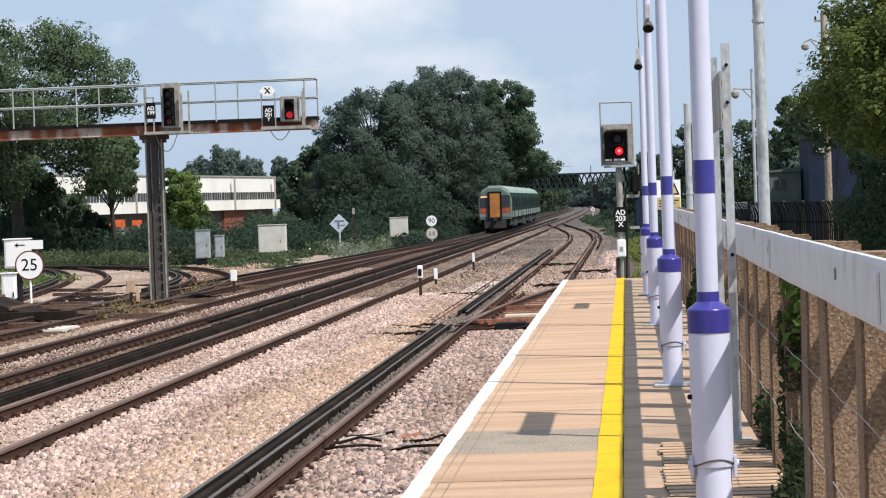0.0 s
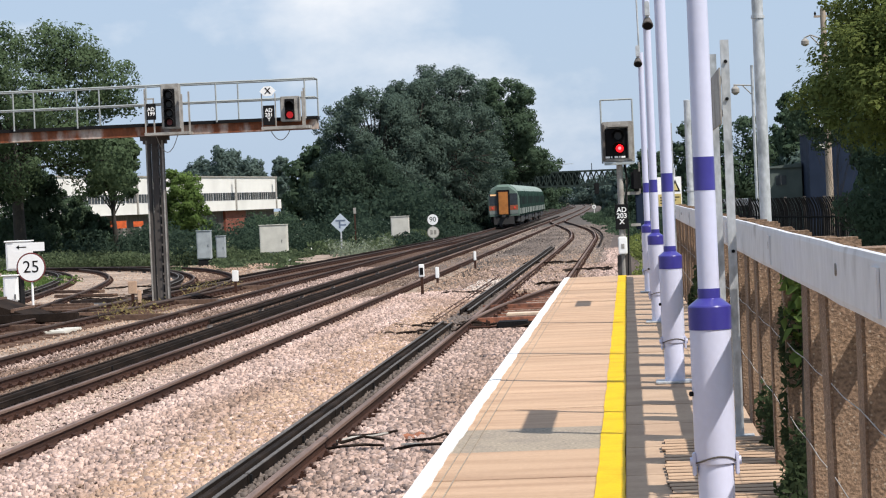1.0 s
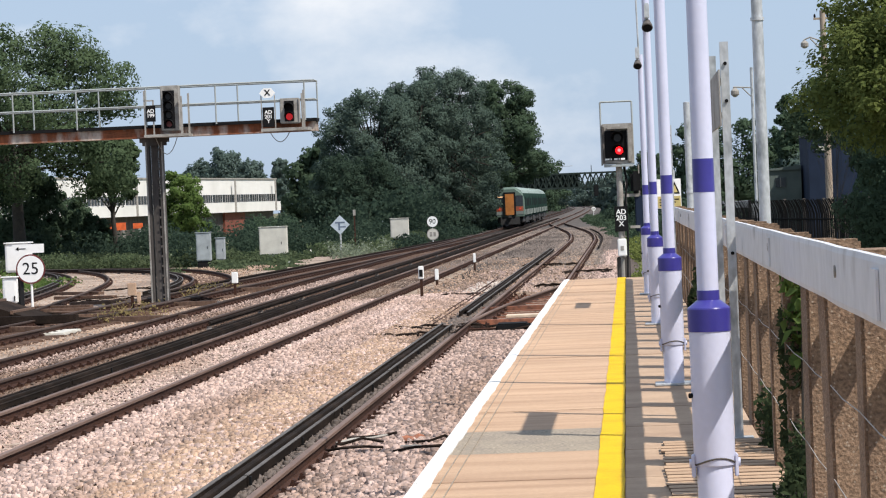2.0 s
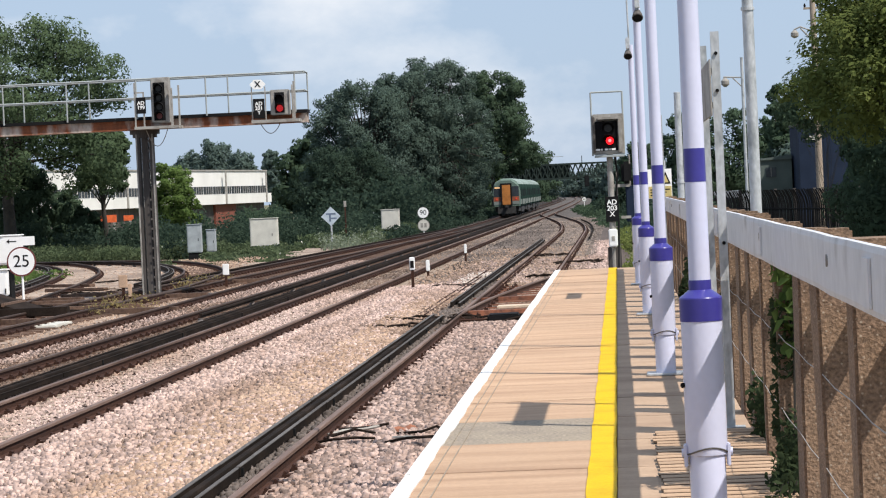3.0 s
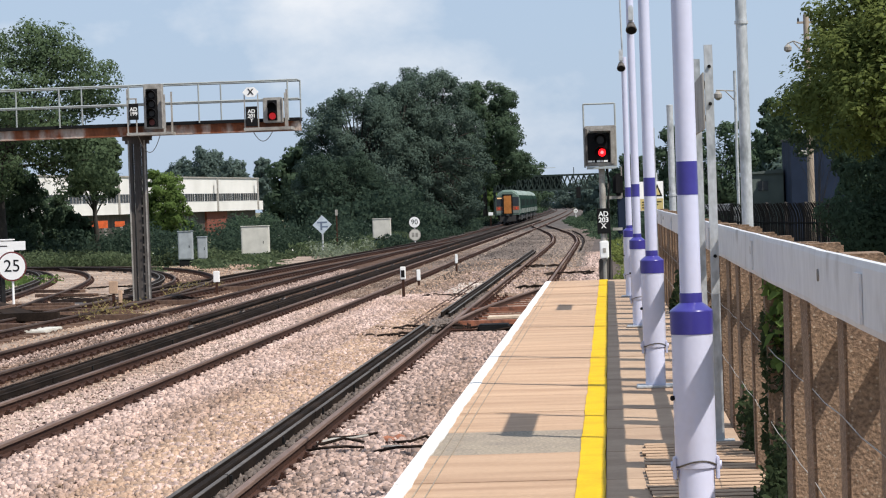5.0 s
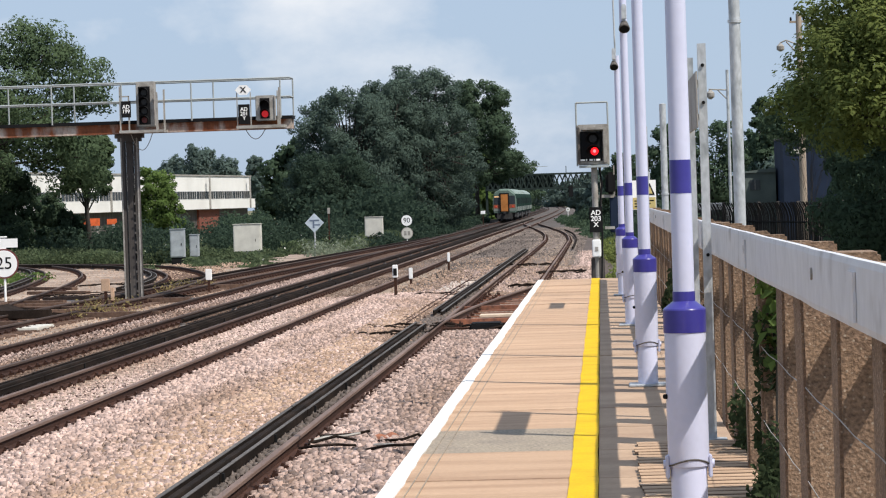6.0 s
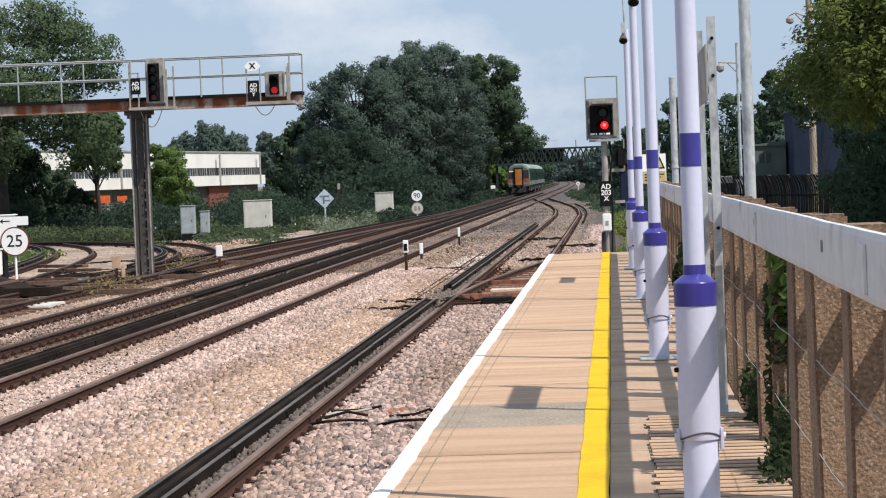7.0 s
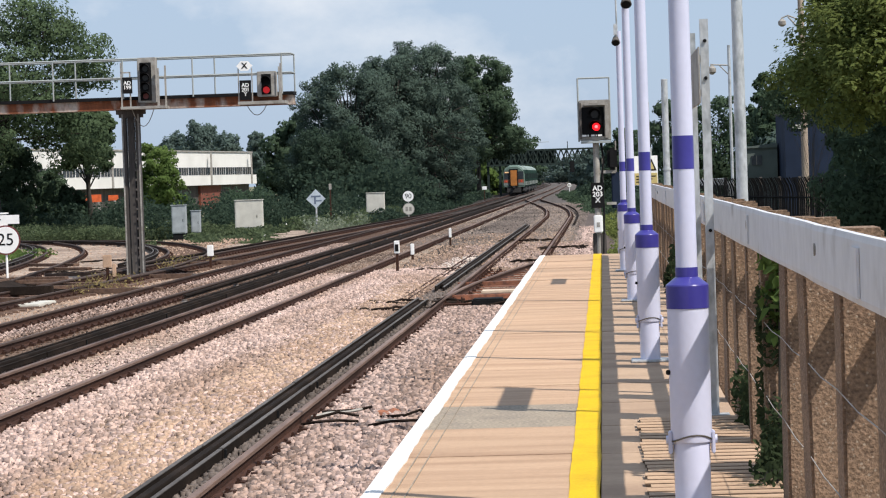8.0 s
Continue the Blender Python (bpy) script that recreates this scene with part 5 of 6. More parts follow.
tree("tree", -34.7, 168.0, -0.6, 3.4, 1.4, LEAF_DARK, "low dark tree in the undergrowth", 9000, 0.11, 0.1, 0.03, 16)
tree("tree", -36.6, 171.0, -0.6, 4.6, 1.6, LEAF_DARK, "low dark tree in the undergrowth", 9000, 0.11, 0.1, 0.03, 17)
tree("tree", -46.0, 175.0, -0.6, 12.5, 6.5, LEAF_DARK, "large dark broadleaf tree behind the sidings", 26000, 0.16, 0.45, 0.12, 5, nlobes=30, lobe=(0.15, 0.26))
tree("tree", -22.5, 232.0, -0.6, 13.4, 6.5, LEAF_MID, "large hazy grey-green willow beside the line", 80000, 0.105, 0.4, 0.05, 6, nlobes=110, lobe=(0.11, 0.18), droop=0.8)
tree("tree", -19.4, 237.0, -0.6, 14.4, 5.2, LEAF_MID, "hazy grey-green willow in the lineside clump", 64000, 0.105, 0.4, 0.05, 66, nlobes=90, lobe=(0.12, 0.2), droop=0.8)
tree("tree", -16.7, 242.0, -0.6, 15.6, 6.6, LEAF_MID, "tall broadleaf tree beside the main line", 80000, 0.105, 0.45, 0.12, 7, nlobes=110, lobe=(0.11, 0.18))
tree("tree", -23.0, 222.0, -0.6, 7.6, 5.4, LEAF_DEEP, "low dark green tree beside the line", 46000, 0.10, 0.35, 0.03, 8, nlobes=70, lobe=(0.13, 0.22))
tree("tree", -28.4, 240.0, -0.6, 9.2, 3.6, LEAF_DARK, "lower dark tree beside the line", 12000, 0.22, 0.3, 0.03, 9)
tree("tree", -20.0, 262.0, -0.6, 14.0, 5.0, LEAF_DARK, "dark tree beside the main line", 30000, 0.16, 0.3, 0.03, 10, nlobes=20)
tree("tree", -14.8, 312.0, -0.6, 17.6, 6.6, LEAF_DARK, "tall dark tree beside the main line", 50000, 0.15, 0.3, 0.34, 12, nlobes=44, lobe=(0.14, 0.24))
tree("tree", -18.5, 302.0, -0.6, 11.5, 4.0, LEAF_DARK, "dark tree beside the main line", 24000, 0.16, 0.3, 0.03, 13, nlobes=18)
tree("tree", -19.6, 382.0, -0.6, 10.6, 4.2, LEAF_DARK, "dark tree by the lattice gantry", 9000, 0.25, 0.25, 0.03, 15)
tree("tree", -32.7, 190.0, -0.6, 6.3, 2.3, LEAF_BRIGHT, "fresh light green young tree", 14000, 0.11, 0.12, 0.08, 11, nlobes=26, lobe=(0.15, 0.3))
for k, (x, y, h, r) in enumerate(((-18.0, 365, 11.0, 3.8), (-17.5, 400, 12.0, 4.8), (-18, 440, 12.5, 5.2), (-18.5, 490, 12.8, 5.8), (-20, 560, 13.2, 6.4), (-20, 640, 13.8, 6.4))):
    tree("tree", x, y, -0.6, h, r, LEAF_BRIGHT if k == 0 else LEAF_DARK, "lineside tree past the lattice gantry", 8000, 0.30, 0.25, 0.03, 20 + k, "trees past the lattice gantry")
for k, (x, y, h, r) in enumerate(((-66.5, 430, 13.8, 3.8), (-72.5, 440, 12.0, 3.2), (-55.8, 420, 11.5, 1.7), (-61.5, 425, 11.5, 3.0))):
    tree("tree", x, y, -0.6, h, r, LEAF_HAZE, "haze-tinted tree behind the warehouse", 11000, 0.22, 0.3, 0.3, 30 + k, "trees behind the warehouse", nlobes=36, lobe=(0.24, 0.38))
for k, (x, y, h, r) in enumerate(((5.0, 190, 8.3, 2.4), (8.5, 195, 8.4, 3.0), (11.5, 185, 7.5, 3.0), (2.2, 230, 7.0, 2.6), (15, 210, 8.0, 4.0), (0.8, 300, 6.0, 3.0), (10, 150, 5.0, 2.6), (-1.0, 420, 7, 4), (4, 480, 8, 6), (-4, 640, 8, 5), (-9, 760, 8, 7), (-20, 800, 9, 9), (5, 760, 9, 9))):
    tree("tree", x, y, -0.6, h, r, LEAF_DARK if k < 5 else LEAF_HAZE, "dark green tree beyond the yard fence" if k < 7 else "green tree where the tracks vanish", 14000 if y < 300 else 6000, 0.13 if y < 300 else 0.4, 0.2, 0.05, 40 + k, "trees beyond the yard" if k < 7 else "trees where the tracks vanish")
tree("tree", 8.62, 62.0, -0.6, 8.9, 5.05, LEAF_OLIVE, "dense yellow-green leafy tree over the fence", 76000, 0.066, 0.22, 0.55, 60, nlobes=90, lobe=(0.09, 0.18), flat=0.9)
tree("tree", 8.35, 66.0, -0.6, 5.9, 3.3, LEAF_DARK, "dark shrubby tree behind the palisade fence", 44000, 0.06, 0.12, 0.05, 63, nlobes=50, lobe=(0.13, 0.24))
tree("tree", 6.45, 80.0, -0.6, 6.5, 1.75, LEAF_DARK, "small dark tree before the wooden pole", 11000, 0.055, 0.016, 0.72, 64, nlobes=30, lobe=(0.16, 0.28))
tree("tree", 11.2, 112.0, -0.6, 7.4, 2.4, LEAF_DARK, "dark tree behind the pole", 14000, 0.15, 0.2, 0.06, 61)
tree("tree", 9.5, 150.0, -0.6, 8.6, 1.3, LEAF_DARK, "dark tree behind the navy building", 4000, 0.15, 0.2, 0.3, 62)


# ---- undergrowth ----
def thicket(name, spots, n, size, material, label, flowers=0):
    lob = [(x, y, z * 0.45 - 0.6, r, r, z * 0.6) for x, y, r, z in spots]
    pts, d = lobes_points(lob, n)
    pts[:, 2] = np.maximum(pts[:, 2], -0.6)
    v, f = leaves(pts, size, 0.4, d, 0.6)
    ob = part(name, bulk_mesh(name, v, f, material), None)
    tagged(ob, label, "bushes", kind="stuff")
    if flowers:
        p = lobes_points(lob, flowers)[0]
        p = p[p[:, 2] > 0.0]
        v, f = leaves(p, size * 0.6)
        part("blossom", bulk_mesh("blossom", v, f, FLOWER), None, ob, "white blossom")


r = random.Random(5)
thicket("hedge", [(r.uniform(-60, -24), r.uniform(160, 178), r.uniform(1.2, 2.0), r.uniform(1.5, 2.45)) for _ in range(90)], 40000, 0.11, LEAF_DEEP, "dense green undergrowth behind the sidings")
thicket("hedge", [(r.uniform(-46, -19), r.uniform(151, 160), r.uniform(0.7, 1.2), r.uniform(0.6, 1.05)) for _ in range(70)], 34000, 0.09, LEAF_WEED, "weeds and white-flowered bushes along the sidings", 380)
thicket("hedge", [(-13.8 - 0.03 * (y - 150) + r.uniform(-4.5, 0), y, r.uniform(0.6, 1.1), r.uniform(0.6, 1.15)) for y in np.linspace(146, 215, 70)], 26000, 0.10, LEAF_WEED, "weeds along the main line", 320)
thicket("hedge", [(-13.45 + 0.010 * min(y - 150, 60) - 0.012 * max(0, y - 215) - r.uniform(0.1, 1.5), y, r.uniform(0.4, 0.8), r.uniform(0.6, 1.3)) for y in np.linspace(158, 335, 120) if not 172 < y < 187], 22000, 0.12, LEAF_DEEP, "dark weeds crowding the edge of the main line")
thicket("hedge", [(-15.5 + r.uniform(-8, 0), y, r.uniform(1.4, 2.6), r.uniform(2.5, 5.0)) for y in np.linspace(205, 300, 50)], 24000, 0.2, LEAF_DEEP, "dark bushes under the lineside trees")
thicket("hedge", [(-16.0 + r.uniform(-6, 0) - 0.008 * (y - 300), y, r.uniform(1.6, 3), r.uniform(2.5, 4.5)) for y in np.linspace(300, 640, 50)], 20000, 0.35, LEAF_DARK, "green bushes along the far tracks")
thicket("hedge", [(2.3 + r.uniform(0, 4.5 if y > 130 else 0.4) - 0.0125 * (y - 90), y, r.uniform(0.8, 1.5), r.uniform(1.2, 2.8)) for y in np.linspace(85, 340, 90)], 40000, 0.11, LEAF_DEEP, "bushes and weeds beyond the platform end")
thicket("grass", [(r.uniform(-21, -15.6) - 0.02 * (y - 118), y, r.uniform(0.4, 0.8), r.uniform(0.3, 0.65)) for y in np.linspace(116, 152, 46)], 12000, 0.11, LEAF_WEED, "pale weeds on the bank beside the siding", 260)
thicket("grass", [(r.uniform(-27, -22.5), r.uniform(96, 106), r.uniform(0.5, 1.0), 0.7) for _ in range(16)] + [(r.uniform(-23, -20.8), r.uniform(80, 92), r.uniform(0.4, 0.7), 0.7) for _ in range(14)] + [(-24.6 - 0.25 * (y - 106) - r.uniform(0, 3.5), y, r.uniform(0.5, 0.9), 0.75) for y in np.linspace(102, 126, 26)], 16000, 0.07, LEAF_BRIGHT, "bright green grass beside the curved siding")
thicket("hedge", [(-2.2 + r.uniform(0, 4.5) - 0.006 * (y - 300), y, r.uniform(0.8, 1.4), r.uniform(1.3, 2.8)) for y in np.linspace(245, 560, 60)], 22000, 0.2, LEAF_DEEP, "bushes crowding the far track")
thicket("hedge", [(r.choice((r.uniform(-33.5, -31.8), r.uniform(-28.3, -26.0))), r.uniform(194, 206), r.uniform(0.8, 1.5), r.uniform(1.9, 2.7)) for _ in range(16)], 12000, 0.11, LEAF_DARK, "dark bushes before the warehouse")
thicket("hedge", [(r.uniform(-31, -15.5) - 0.03 * (y - 152), y, r.uniform(0.7, 1.4), r.uniform(1.6, 2.9)) for y in np.linspace(152, 200, 20)], 12000, 0.11, LEAF_DEEP, "dark shrubs standing among the weeds", 50)
thicket("grass", [(r.uniform(-13.6, -12.5), r.uniform(64, 69), 0.3, 0.85) for _ in range(8)] + [(r.uniform(-15.5, -13.5), r.uniform(80, 90), 0.4, 0.75) for _ in range(8)], 1700, 0.038, STRAW, "dry yellow weeds between the sidings")
thicket("grass", [(-1.5 - 0.034 * min(115, max(0, y - 195)) + r.uniform(0, 3.2), y, r.uniform(0.35, 0.7), r.uniform(0.35, 0.9)) for y in np.linspace(168, 345, 150)], 22000, 0.11, LEAF_DARK, "rough grass edging the curved track")
thicket("grass", [(-0.105 * y + r.uniform(-1.6, 1.8), y, r.uniform(0.25, 0.6), r.uniform(0.5, 1.25)) for y in np.linspace(138, 178, 54)], 8000, 0.07, LEAF_PALE, "pale flowering weeds along the siding bank", 160)
thicket("grass", [(r.uniform(0.2, 2.8), r.uniform(84, 165), r.uniform(0.35, 0.7), r.uniform(0.3, 0.8)) for _ in range(90)], 13000, 0.07, LEAF_OLIVE, "dry grass on the bank beyond the signal")
thicket("grass", [(r.uniform(0.15, 1.8), r.uniform(54, 84), r.uniform(0.25, 0.45), r.uniform(0.4, 0.9)) for _ in range(46)], 7000, 0.05, LEAF_OLIVE, "dry grass behind the signal")


# ---- train ----
def train():
    ob = thing("passenger_train", (-10.76, 214.0, 0.0), "green and white electric passenger train with an amber gangway door", "train")
    W, H = 1.40, 3.77
    body_prof = [(-W + 0.06, 0.95), (-W, 1.15), (-W, 2.5), (-W + 0.14, 3.05), (-W + 0.28, 3.30), (W - 0.28, 3.30), (W - 0.14, 3.05), (W, 2.5), (W, 1.15), (W - 0.06, 0.95)]
    roof_prof = [(-W + 0.20, 3.16), (-W + 0.34, 3.42), (-W + 0.70, 3.64), (-0.35, H), (0.35, H), (W - 0.70, 3.64), (W - 0.34, 3.42), (W - 0.20, 3.16)]
    for c in range(4):
        y0 = c * 20.3
        line = [(0, y0 + 0.12, 0), (0, y0 + 19.95, 0)]
        if c == 0:
            line = [(0, 0.55, 0), (0, 19.95, 0)]
        body = part("carriage_body", Shape().sweep(body_prof, line, 0), T_GREEN, ob, smooth=30)
        roof = part("carriage_roof", Shape().sweep(roof_prof, line, 0), T_ROOF, ob, smooth=30)
        for x in (-1, 1):
            part("lower_stripe", Shape().box(x * (W + 0.004) - 0.004, x * (W + 0.004) + 0.004, y0 + 1.2, y0 + 19.9, 1.1, 1.62), T_WHITE, body, "off-white lower stripe")
            part("window_band", Shape().box(x * (W + 0.004) - 0.004, x * (W + 0.004) + 0.004, y0 + 2.2, y0 + 19.0, 1.95, 2.65), T_GLASS, body, "dark ribbon of window glass")
            for d in (4.6, 13.6):
                part("door", Shape().box(x * (W + 0.014) - 0.006, x * (W + 0.014) + 0.006, y0 + d, y0 + d + 1.4, 1.1, 2.95), T_GREEN, body, "dark green sliding door")
        part("underframe", Shape().box(-1.2, 1.2, y0 + 0.9, y0 + 19.6, 0.45, 0.95).box(-1.28, 1.28, y0 + 6.5, y0 + 13.5, 0.35, 0.9), T_UNDER, ob)
        for d in (2.3, 4.9, 15.2, 17.8):
            w = Shape().tube((-0.80, y0 + d, 0.42), (-0.69, y0 + d, 0.42), 0.42, n=20).tube((0.69, y0 + d, 0.42), (0.80, y0 + d, 0.42), 0.42, n=20).tube((-0.8, y0 + d, 0.42), (0.8, y0 + d, 0.42), 0.08, n=8)
            part("wheelset", w, T_UNDER, ob)
        if c < 3:
            part("gangway", Shape().box(-0.65, 0.65, y0 + 19.95, y0 + 20.45, 1.0, 3.2), BLACK, ob)
    # the rear cab
    cab = Shape()
    front = [(-W + 0.18, 0.98), (-W + 0.10, 1.2), (-W + 0.12, 2.45), (-W + 0.30, 3.1), (-0.5, 3.55), (0.5, 3.55), (W - 0.30, 3.1), (W - 0.12, 2.45), (W - 0.10, 1.2), (W - 0.18, 0.98)]
    back = [(-W + 0.06, 0.95), (-W, 1.15), (-W, 2.5), (-W + 0.18, 3.2), (-0.55, 3.74), (0.55, 3.74), (W - 0.18, 3.2), (W, 2.5), (W, 1.15), (W - 0.06, 0.95)]
    n = len(front)
    cab.add([(x, 0.0, z) for x, z in front] + [(x, 0.56, z) for x, z in back], [tuple(range(n)), tuple(range(n, 2 * n))[::-1]] + [(i, (i + 1) % n, n + (i + 1) % n, n + i) for i in range(n)])
    front_ob = part("cab_front", cab, T_LIGHT, ob, "pale green rounded cab front")
    part("gangway_door", Shape().box(-0.42, 0.42, -0.20, -0.02, 1.12, 3.12, bev=0.03), T_ORANGE, front_ob, "amber gangway door")
    part("gangway_frame", Shape().box(-0.56, -0.42, -0.18, 0.0, 1.05, 3.25).box(0.42, 0.56, -0.18, 0.0, 1.05, 3.25).box(-0.56, 0.56, -0.18, 0.0, 3.12, 3.28), BLACK, front_ob)
    for x in (-1, 1):
        a, b2 = (0.58, 1.24)
        part("cab_window", Shape().box(min(x * a, x * b2), max(x * a, x * b2), -0.03, 0.0, 1.95, 2.95), WINDARK, front_ob, "dark cab window")
        part("lower_panel", Shape().box(min(x * a, x * 1.28), max(x * a, x * 1.28), -0.03, 0.0, 1.50, 1.92), T_MAROON, front_ob, "dull red lower panel")
        part("corner_panel", Shape().box(min(x * 1.245, x * 1.30), max(x * 1.245, x * 1.30), -0.02, 0.0, 1.36, 2.9), T_LIGHT, front_ob, "pale mint cab corner")
        part("skirt", Shape().box(min(x * a, x * 1.26), max(x * a, x * 1.26), -0.03, 0.0, 1.16, 1.48), T_WHITE, front_ob, "off-white skirt")
        part("tail_lamp", Shape().tube((x * 0.98, -0.06, 1.70), (x * 0.98, -0.03, 1.70), 0.085, n=14), T_TAIL, front_ob, "lit red tail lamp")
    part("destination_blind", Shape().box(-1.15, -0.62, -0.04, -0.03, 2.78, 2.92), T_DISPLAY, front_ob, "lit orange destination display")
    part("coupler", Shape().box(-0.16, 0.16, -0.7, 0.3, 0.85, 1.10, bev=0.02).box(-0.9, 0.9, -0.05, 0.2, 0.25, 0.95), T_UNDER, ob, "black coupler and snow guard")
    return ob


train_ob = train()


# ---- paving pieces ----
def painted_strip(x0, x1, y0, y1, z0, z1, wave0, wave1, n=9):
    """A strip of paint with hand-laid, wandering edges."""
    v = []
    for i in range(n + 1):
        y = y0 + (y1 - y0) * i / n
        a = x0 + wave0 * (math.sin(2.1 * y) + 0.7 * math.sin(5.3 * y + 1) + 0.5 * math.sin(11.7 * y + 2))
        b = x1 + wave1 * (math.sin(1.7 * y + 2) + 0.7 * math.sin(6.1 * y) + 0.5 * math.sin(12.9 * y + 1))
        v += [(a, y, z0), (b, y, z0), (b, y, z1), (a, y, z1)]
    f = []
    for i in range(n):
        k = 4 * i
        f += [(k + 3, k + 2, k + 6, k + 7), (k, k + 3, k + 7, k + 4), (k + 2, k + 1, k + 5, k + 6)]
    f += [(0, 1, 2, 3), (4 * n + 3, 4 * n + 2, 4 * n + 1, 4 * n)]
    return Shape().add(v, f)


r = random.Random(11)
y, k = -3.0, 0
while y < PLAT_END - 0.05:
    e = min(y + 1.62, PLAT_END)
    asphalt = 16.0 < (y + e) / 2 < 17.7
    dz = r.uniform(-0.003, 0.003)
    part("slab", Shape().box(-1.182, -0.215, y + 0.006, e - 0.006, 0.82, 0.913 + dz), ASPHALT if asphalt else SLAB, core)
    part("slab", Shape().box(-0.065, 0.80, y + 0.006, e - 0.006, 0.82, 0.911 + r.uniform(-0.003, 0.003)), SLAB_R, core)
    part("edge_coping", Shape().box(-1.290, -1.18, y + 0.003, e - 0.003, 0.80, 0.915 + dz, bev=0.012), WHITE, core, "white painted edge stone")
    part("yellow_line", painted_strip(-0.230, -0.070, y + 0.001, e - 0.001, 0.82, 0.917, 0.0028, 0.0025), YELLOW, core, "yellow painted line")
    part("white_line", painted_strip(-1.25, -1.176, y + 0.003, e - 0.003, 0.86, 0.9195, 0.0, 0.005), WHITE, core, "white painted line edge")
    y += 1.62
for x in (-1.122, -1.052):
    part("scored_line", Shape().box(x - 0.003, x + 0.003, -3, PLAT_END, 0.905, 0.9175), ASPHALT, core)

sleepers(track_a, LINE1, 16, 215, SLEEPER_MESH)
sleepers(track_b, LINE2, 22, 220, SLEEPER_MESH)
sleepers(track_c, LINE3, 30, 170, TIMBER_MESH)
sleepers(track_d, LINE4, 40, 180, TIMBER_MESH)
sleepers(track_e, LINE5, 68, 128, TIMBER_MESH, 0.5)
sleepers(track_f, LINE6, 55, 130, TIMBER_MESH, 0.6)


# ---- loose ballast ----
def stones(name, x0, x1, y0, y1, n, size, z, label, heap=0.0, material=STONES, mid=None, half=None, near=False):
    """Angular stones strewn over a strip, heaped towards its middle."""
    p = np.stack([RNG.uniform(x0, x1, n), y0 + (y1 - y0) * RNG.uniform(0, 1, n) ** 1.25, np.zeros(n)], 1)
    mid, half = mid or (x0 + x1) / 2, half or (x1 - x0) / 2
    p[:, 2] = z + heap * (1 - ((p[:, 0] - mid) / half) ** 2) + RNG.uniform(-0.028, 0.020, n)
    s = size * RNG.uniform(0.6, 1.4, (n, 1, 1))
    if near:
        corner = np.array([(x, y, q) for q in (-1, 1) for y in (-1, 1) for x in (-1, 1)], float)
        v = corner[None] * RNG.uniform(0.5, 1.0, (n, 8, 3)) * RNG.uniform(0.6, 1.15, (n, 1, 3)) * s
        f = np.array([(4, 5, 7, 6), (0, 1, 5, 4), (2, 6, 7, 3), (0, 4, 6, 2), (1, 3, 7, 5)])
    else:
        corner = np.array([(1, 0, -0.6), (0, 1, -0.6), (-1, 0, -0.6), (0, -1, -0.6), (0, 0, 0.55)], float)
        v = (corner[None] * RNG.uniform(0.8, 1.15, (n, 5, 1)) + RNG.uniform(-0.4, 0.4, (n, 5, 3))) * RNG.uniform(0.7, 1.15, (n, 1, 3)) * s
        f = np.array([(0, 1, 4), (1, 2, 4), (2, 3, 4), (3, 0, 4)])
    a = RNG.uniform(0, 2 * np.pi, n)
    b = RNG.uniform(-0.85, 0.85, n)
    ca, sa, cb, sb = np.cos(a), np.sin(a), np.cos(b), np.sin(b)
    o = np.zeros(n)
    rot = np.stack([np.stack([ca, -sa * cb, sa * sb], 1), np.stack([sa, ca * cb, -ca * sb], 1), np.stack([o, sb, cb], 1)], 1)
    f = (np.arange(n)[:, None, None] * v.shape[1] + f[None]).reshape(-1, f.shape[1])
    v = np.einsum("nij,nkj->nki", rot, v) + p[:, None]
    ob = part(name, bulk_mesh(name, v.reshape(-1, 3), f, material), None)
    return tagged(ob, label, "ballast", kind="stuff")


stones("ballast_stones", -6.75, -4.05, 20, 75, 36000, 0.033, -0.165, "loose pink granite stones between the tracks", 0.06, near=True)
stones("ballast_stones", -3.32, -1.98, 18, 53, 18000, 0.033, -0.165, "loose pink granite stones inside the platform track", 0.015, near=True)
stones("ballast_stones", -8.25, -6.93, 24, 75, 22000, 0.030, -0.168, "loose pink granite stones inside the main track", 0.0)
stones("ballast_stones", -9.85, -8.45, 30, 80, 12000, 0.030, -0.165, "loose oily stones between the main tracks", 0.02, STONES_DK)
stones("ballast_stones", -5.1, -4.05, 20, 64, 13000, 0.033, -0.157, "rust-stained stones beside the conductor rail", 0.06, STONES_BR, -5.325, 1.275, True)
stones("ballast_stones", -5.7, -5.1, 20, 64, 3500, 0.030, -0.157, "rust-stained stones between the tracks", 0.06, STONES_BR, -5.325, 1.275)
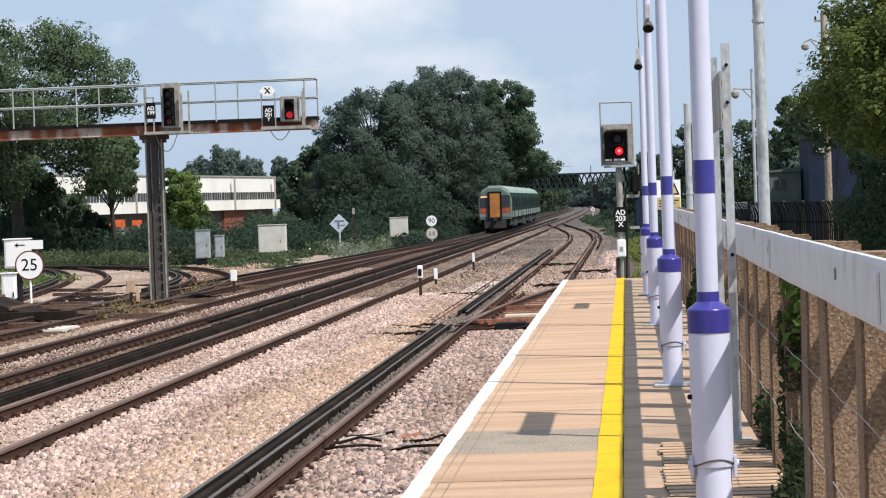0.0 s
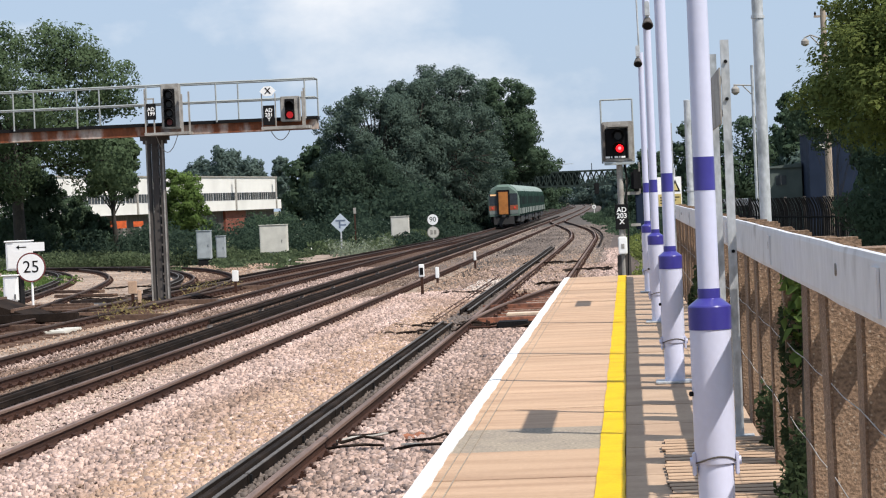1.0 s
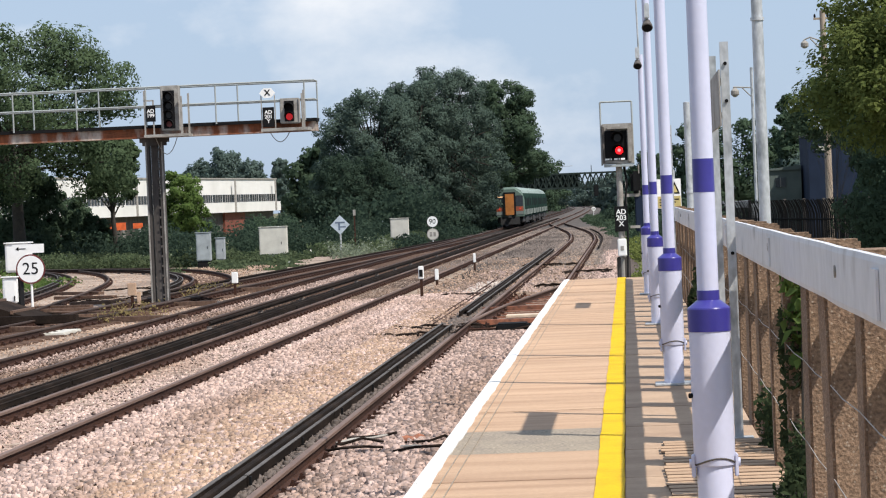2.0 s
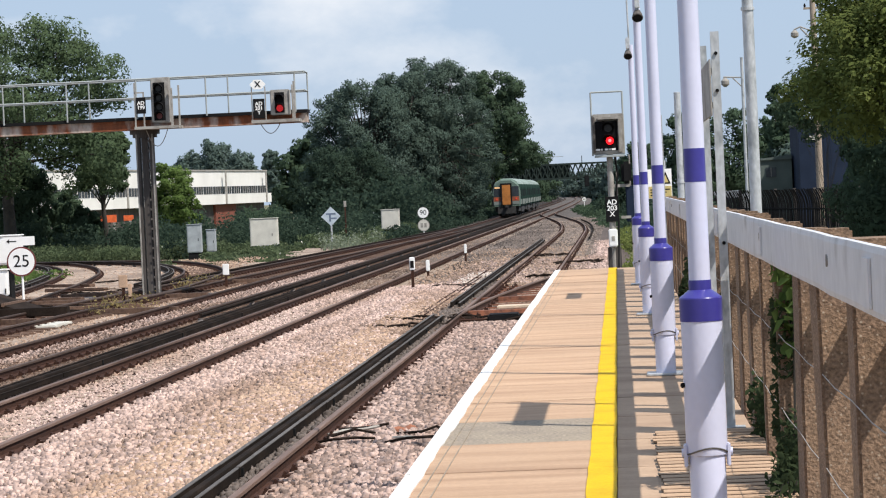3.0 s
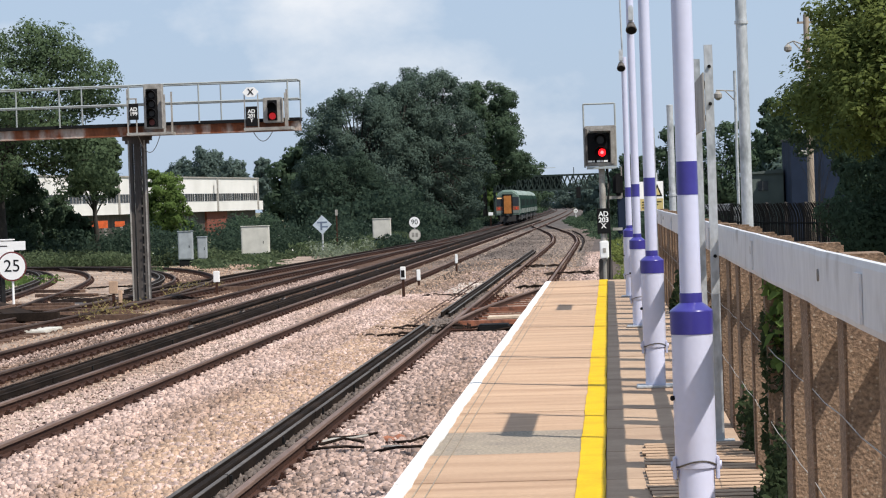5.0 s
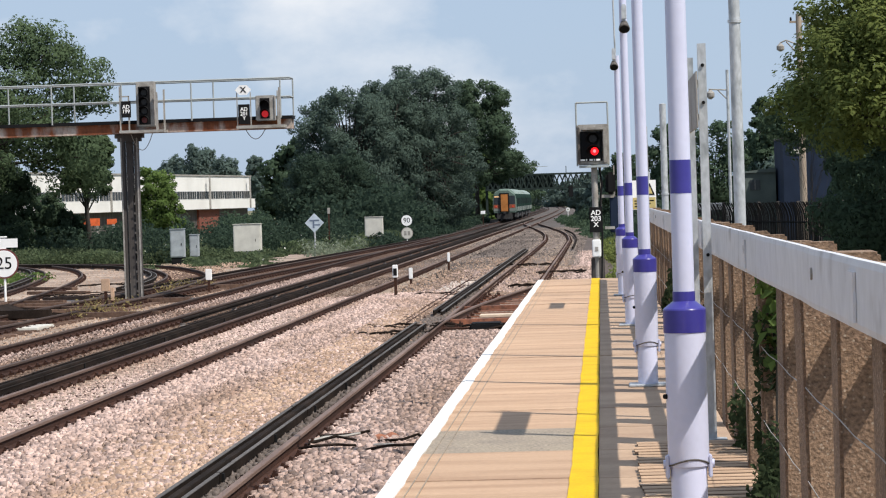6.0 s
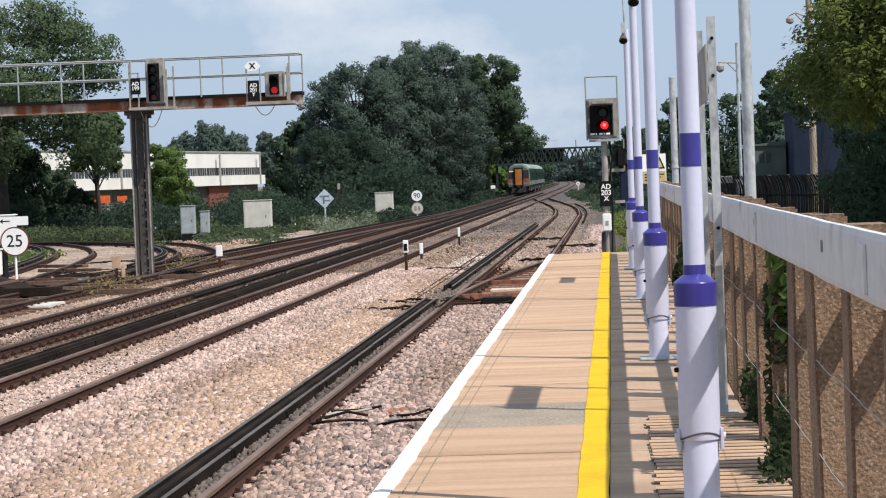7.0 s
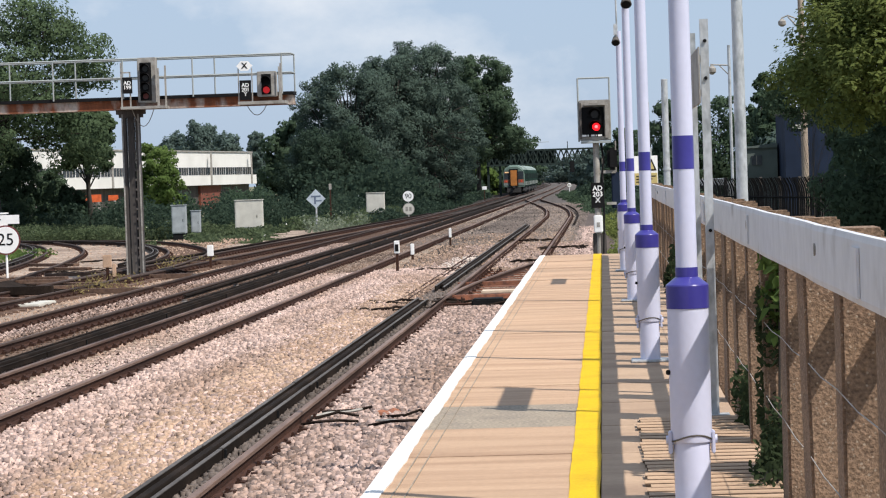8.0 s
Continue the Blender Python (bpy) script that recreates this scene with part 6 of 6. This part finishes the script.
stones("ballast_stones", -25, -16.5, 78, 128, 9000, 0.042, -0.165, "dirty stones between the curved sidings", 0.0, STONES_BR)
stones("ballast_stones", -4.06, -3.50, 18, 75, 8000, 0.032, -0.12, "dark oily stones under the conductor rail", 0.0, STONES_FAR, near=True)
stones("ballast_stones", -17.5, -11.6, 46, 112, 17000, 0.030, -0.20, "dirty brown stones among the sidings", 0.0, STONES_BR)
stones("ballast_stones", -5.3, -3.5, 49, 68, 5000, 0.04, -0.125, "dark oily stones and grime round the points", 0.02, STONES_DK)
stones("ballast_stones", -3.4, -1.3, 53, 76, 6000, 0.035, -0.175, "rust-stained stones among the points", 0.0, STONES_BR)
stones("ballast_stones", -11.45, -10.15, 34, 110, 12000, 0.031, -0.152, "loose grey stones inside the far main track", 0.0)
stones("ballast_stones", -1.9, -1.15, 18, 75, 5000, 0.030, -0.165, "loose stones at the platform foot", 0.0)
stones("ballast_stones", -8.22, -6.9, 75, 150, 6000, 0.045, -0.165, "loose granite stones inside the main track", 0.0, STONES_DK)
stones("ballast_stones", -7.9, -1.0, 102, 235, 22000, 0.06, -0.165, "grimy granite stones round the junction", 0.0, STONES_FAR)
stones("ballast_stones", -1.2, -0.4, 52, 130, 5000, 0.045, -0.165, "loose stones at the platform end", 0.0)
stones("ballast_stones", -6.60, -1.2, 72, 120, 7000, 0.045, -0.165, "rust-stained stones round the junction", 0.02, STONES_BR)
stones("ballast_stones", -4.95, -3.95, 71, 86, 1300, 0.034, -0.15, "fresh pale stones heaped beside the conductor rail", 0.02, STONES_PALE)
stones("ballast_stones", -5.6, -1.2, 75, 100, 6000, 0.045, -0.165, "loose pink granite stones beyond the platform", 0.02)


def motions():
    """The train draws away along its track."""
    rows = [(0.0, 214.0), (1.7, 239.5), (3.0, 259.5), (4.0, 274.0), (6.0, 304.0), (8.0, 334.0)]
    xs = {0.0: -10.77, 1.7: -10.93, 3.0: -11.05, 4.0: -11.14, 6.0: -11.27, 8.0: -11.36}
    walk(train_ob, [(t, pose(xs[t], y, 0.0, 0, 0, 0.25)) for t, y in rows])


motions()
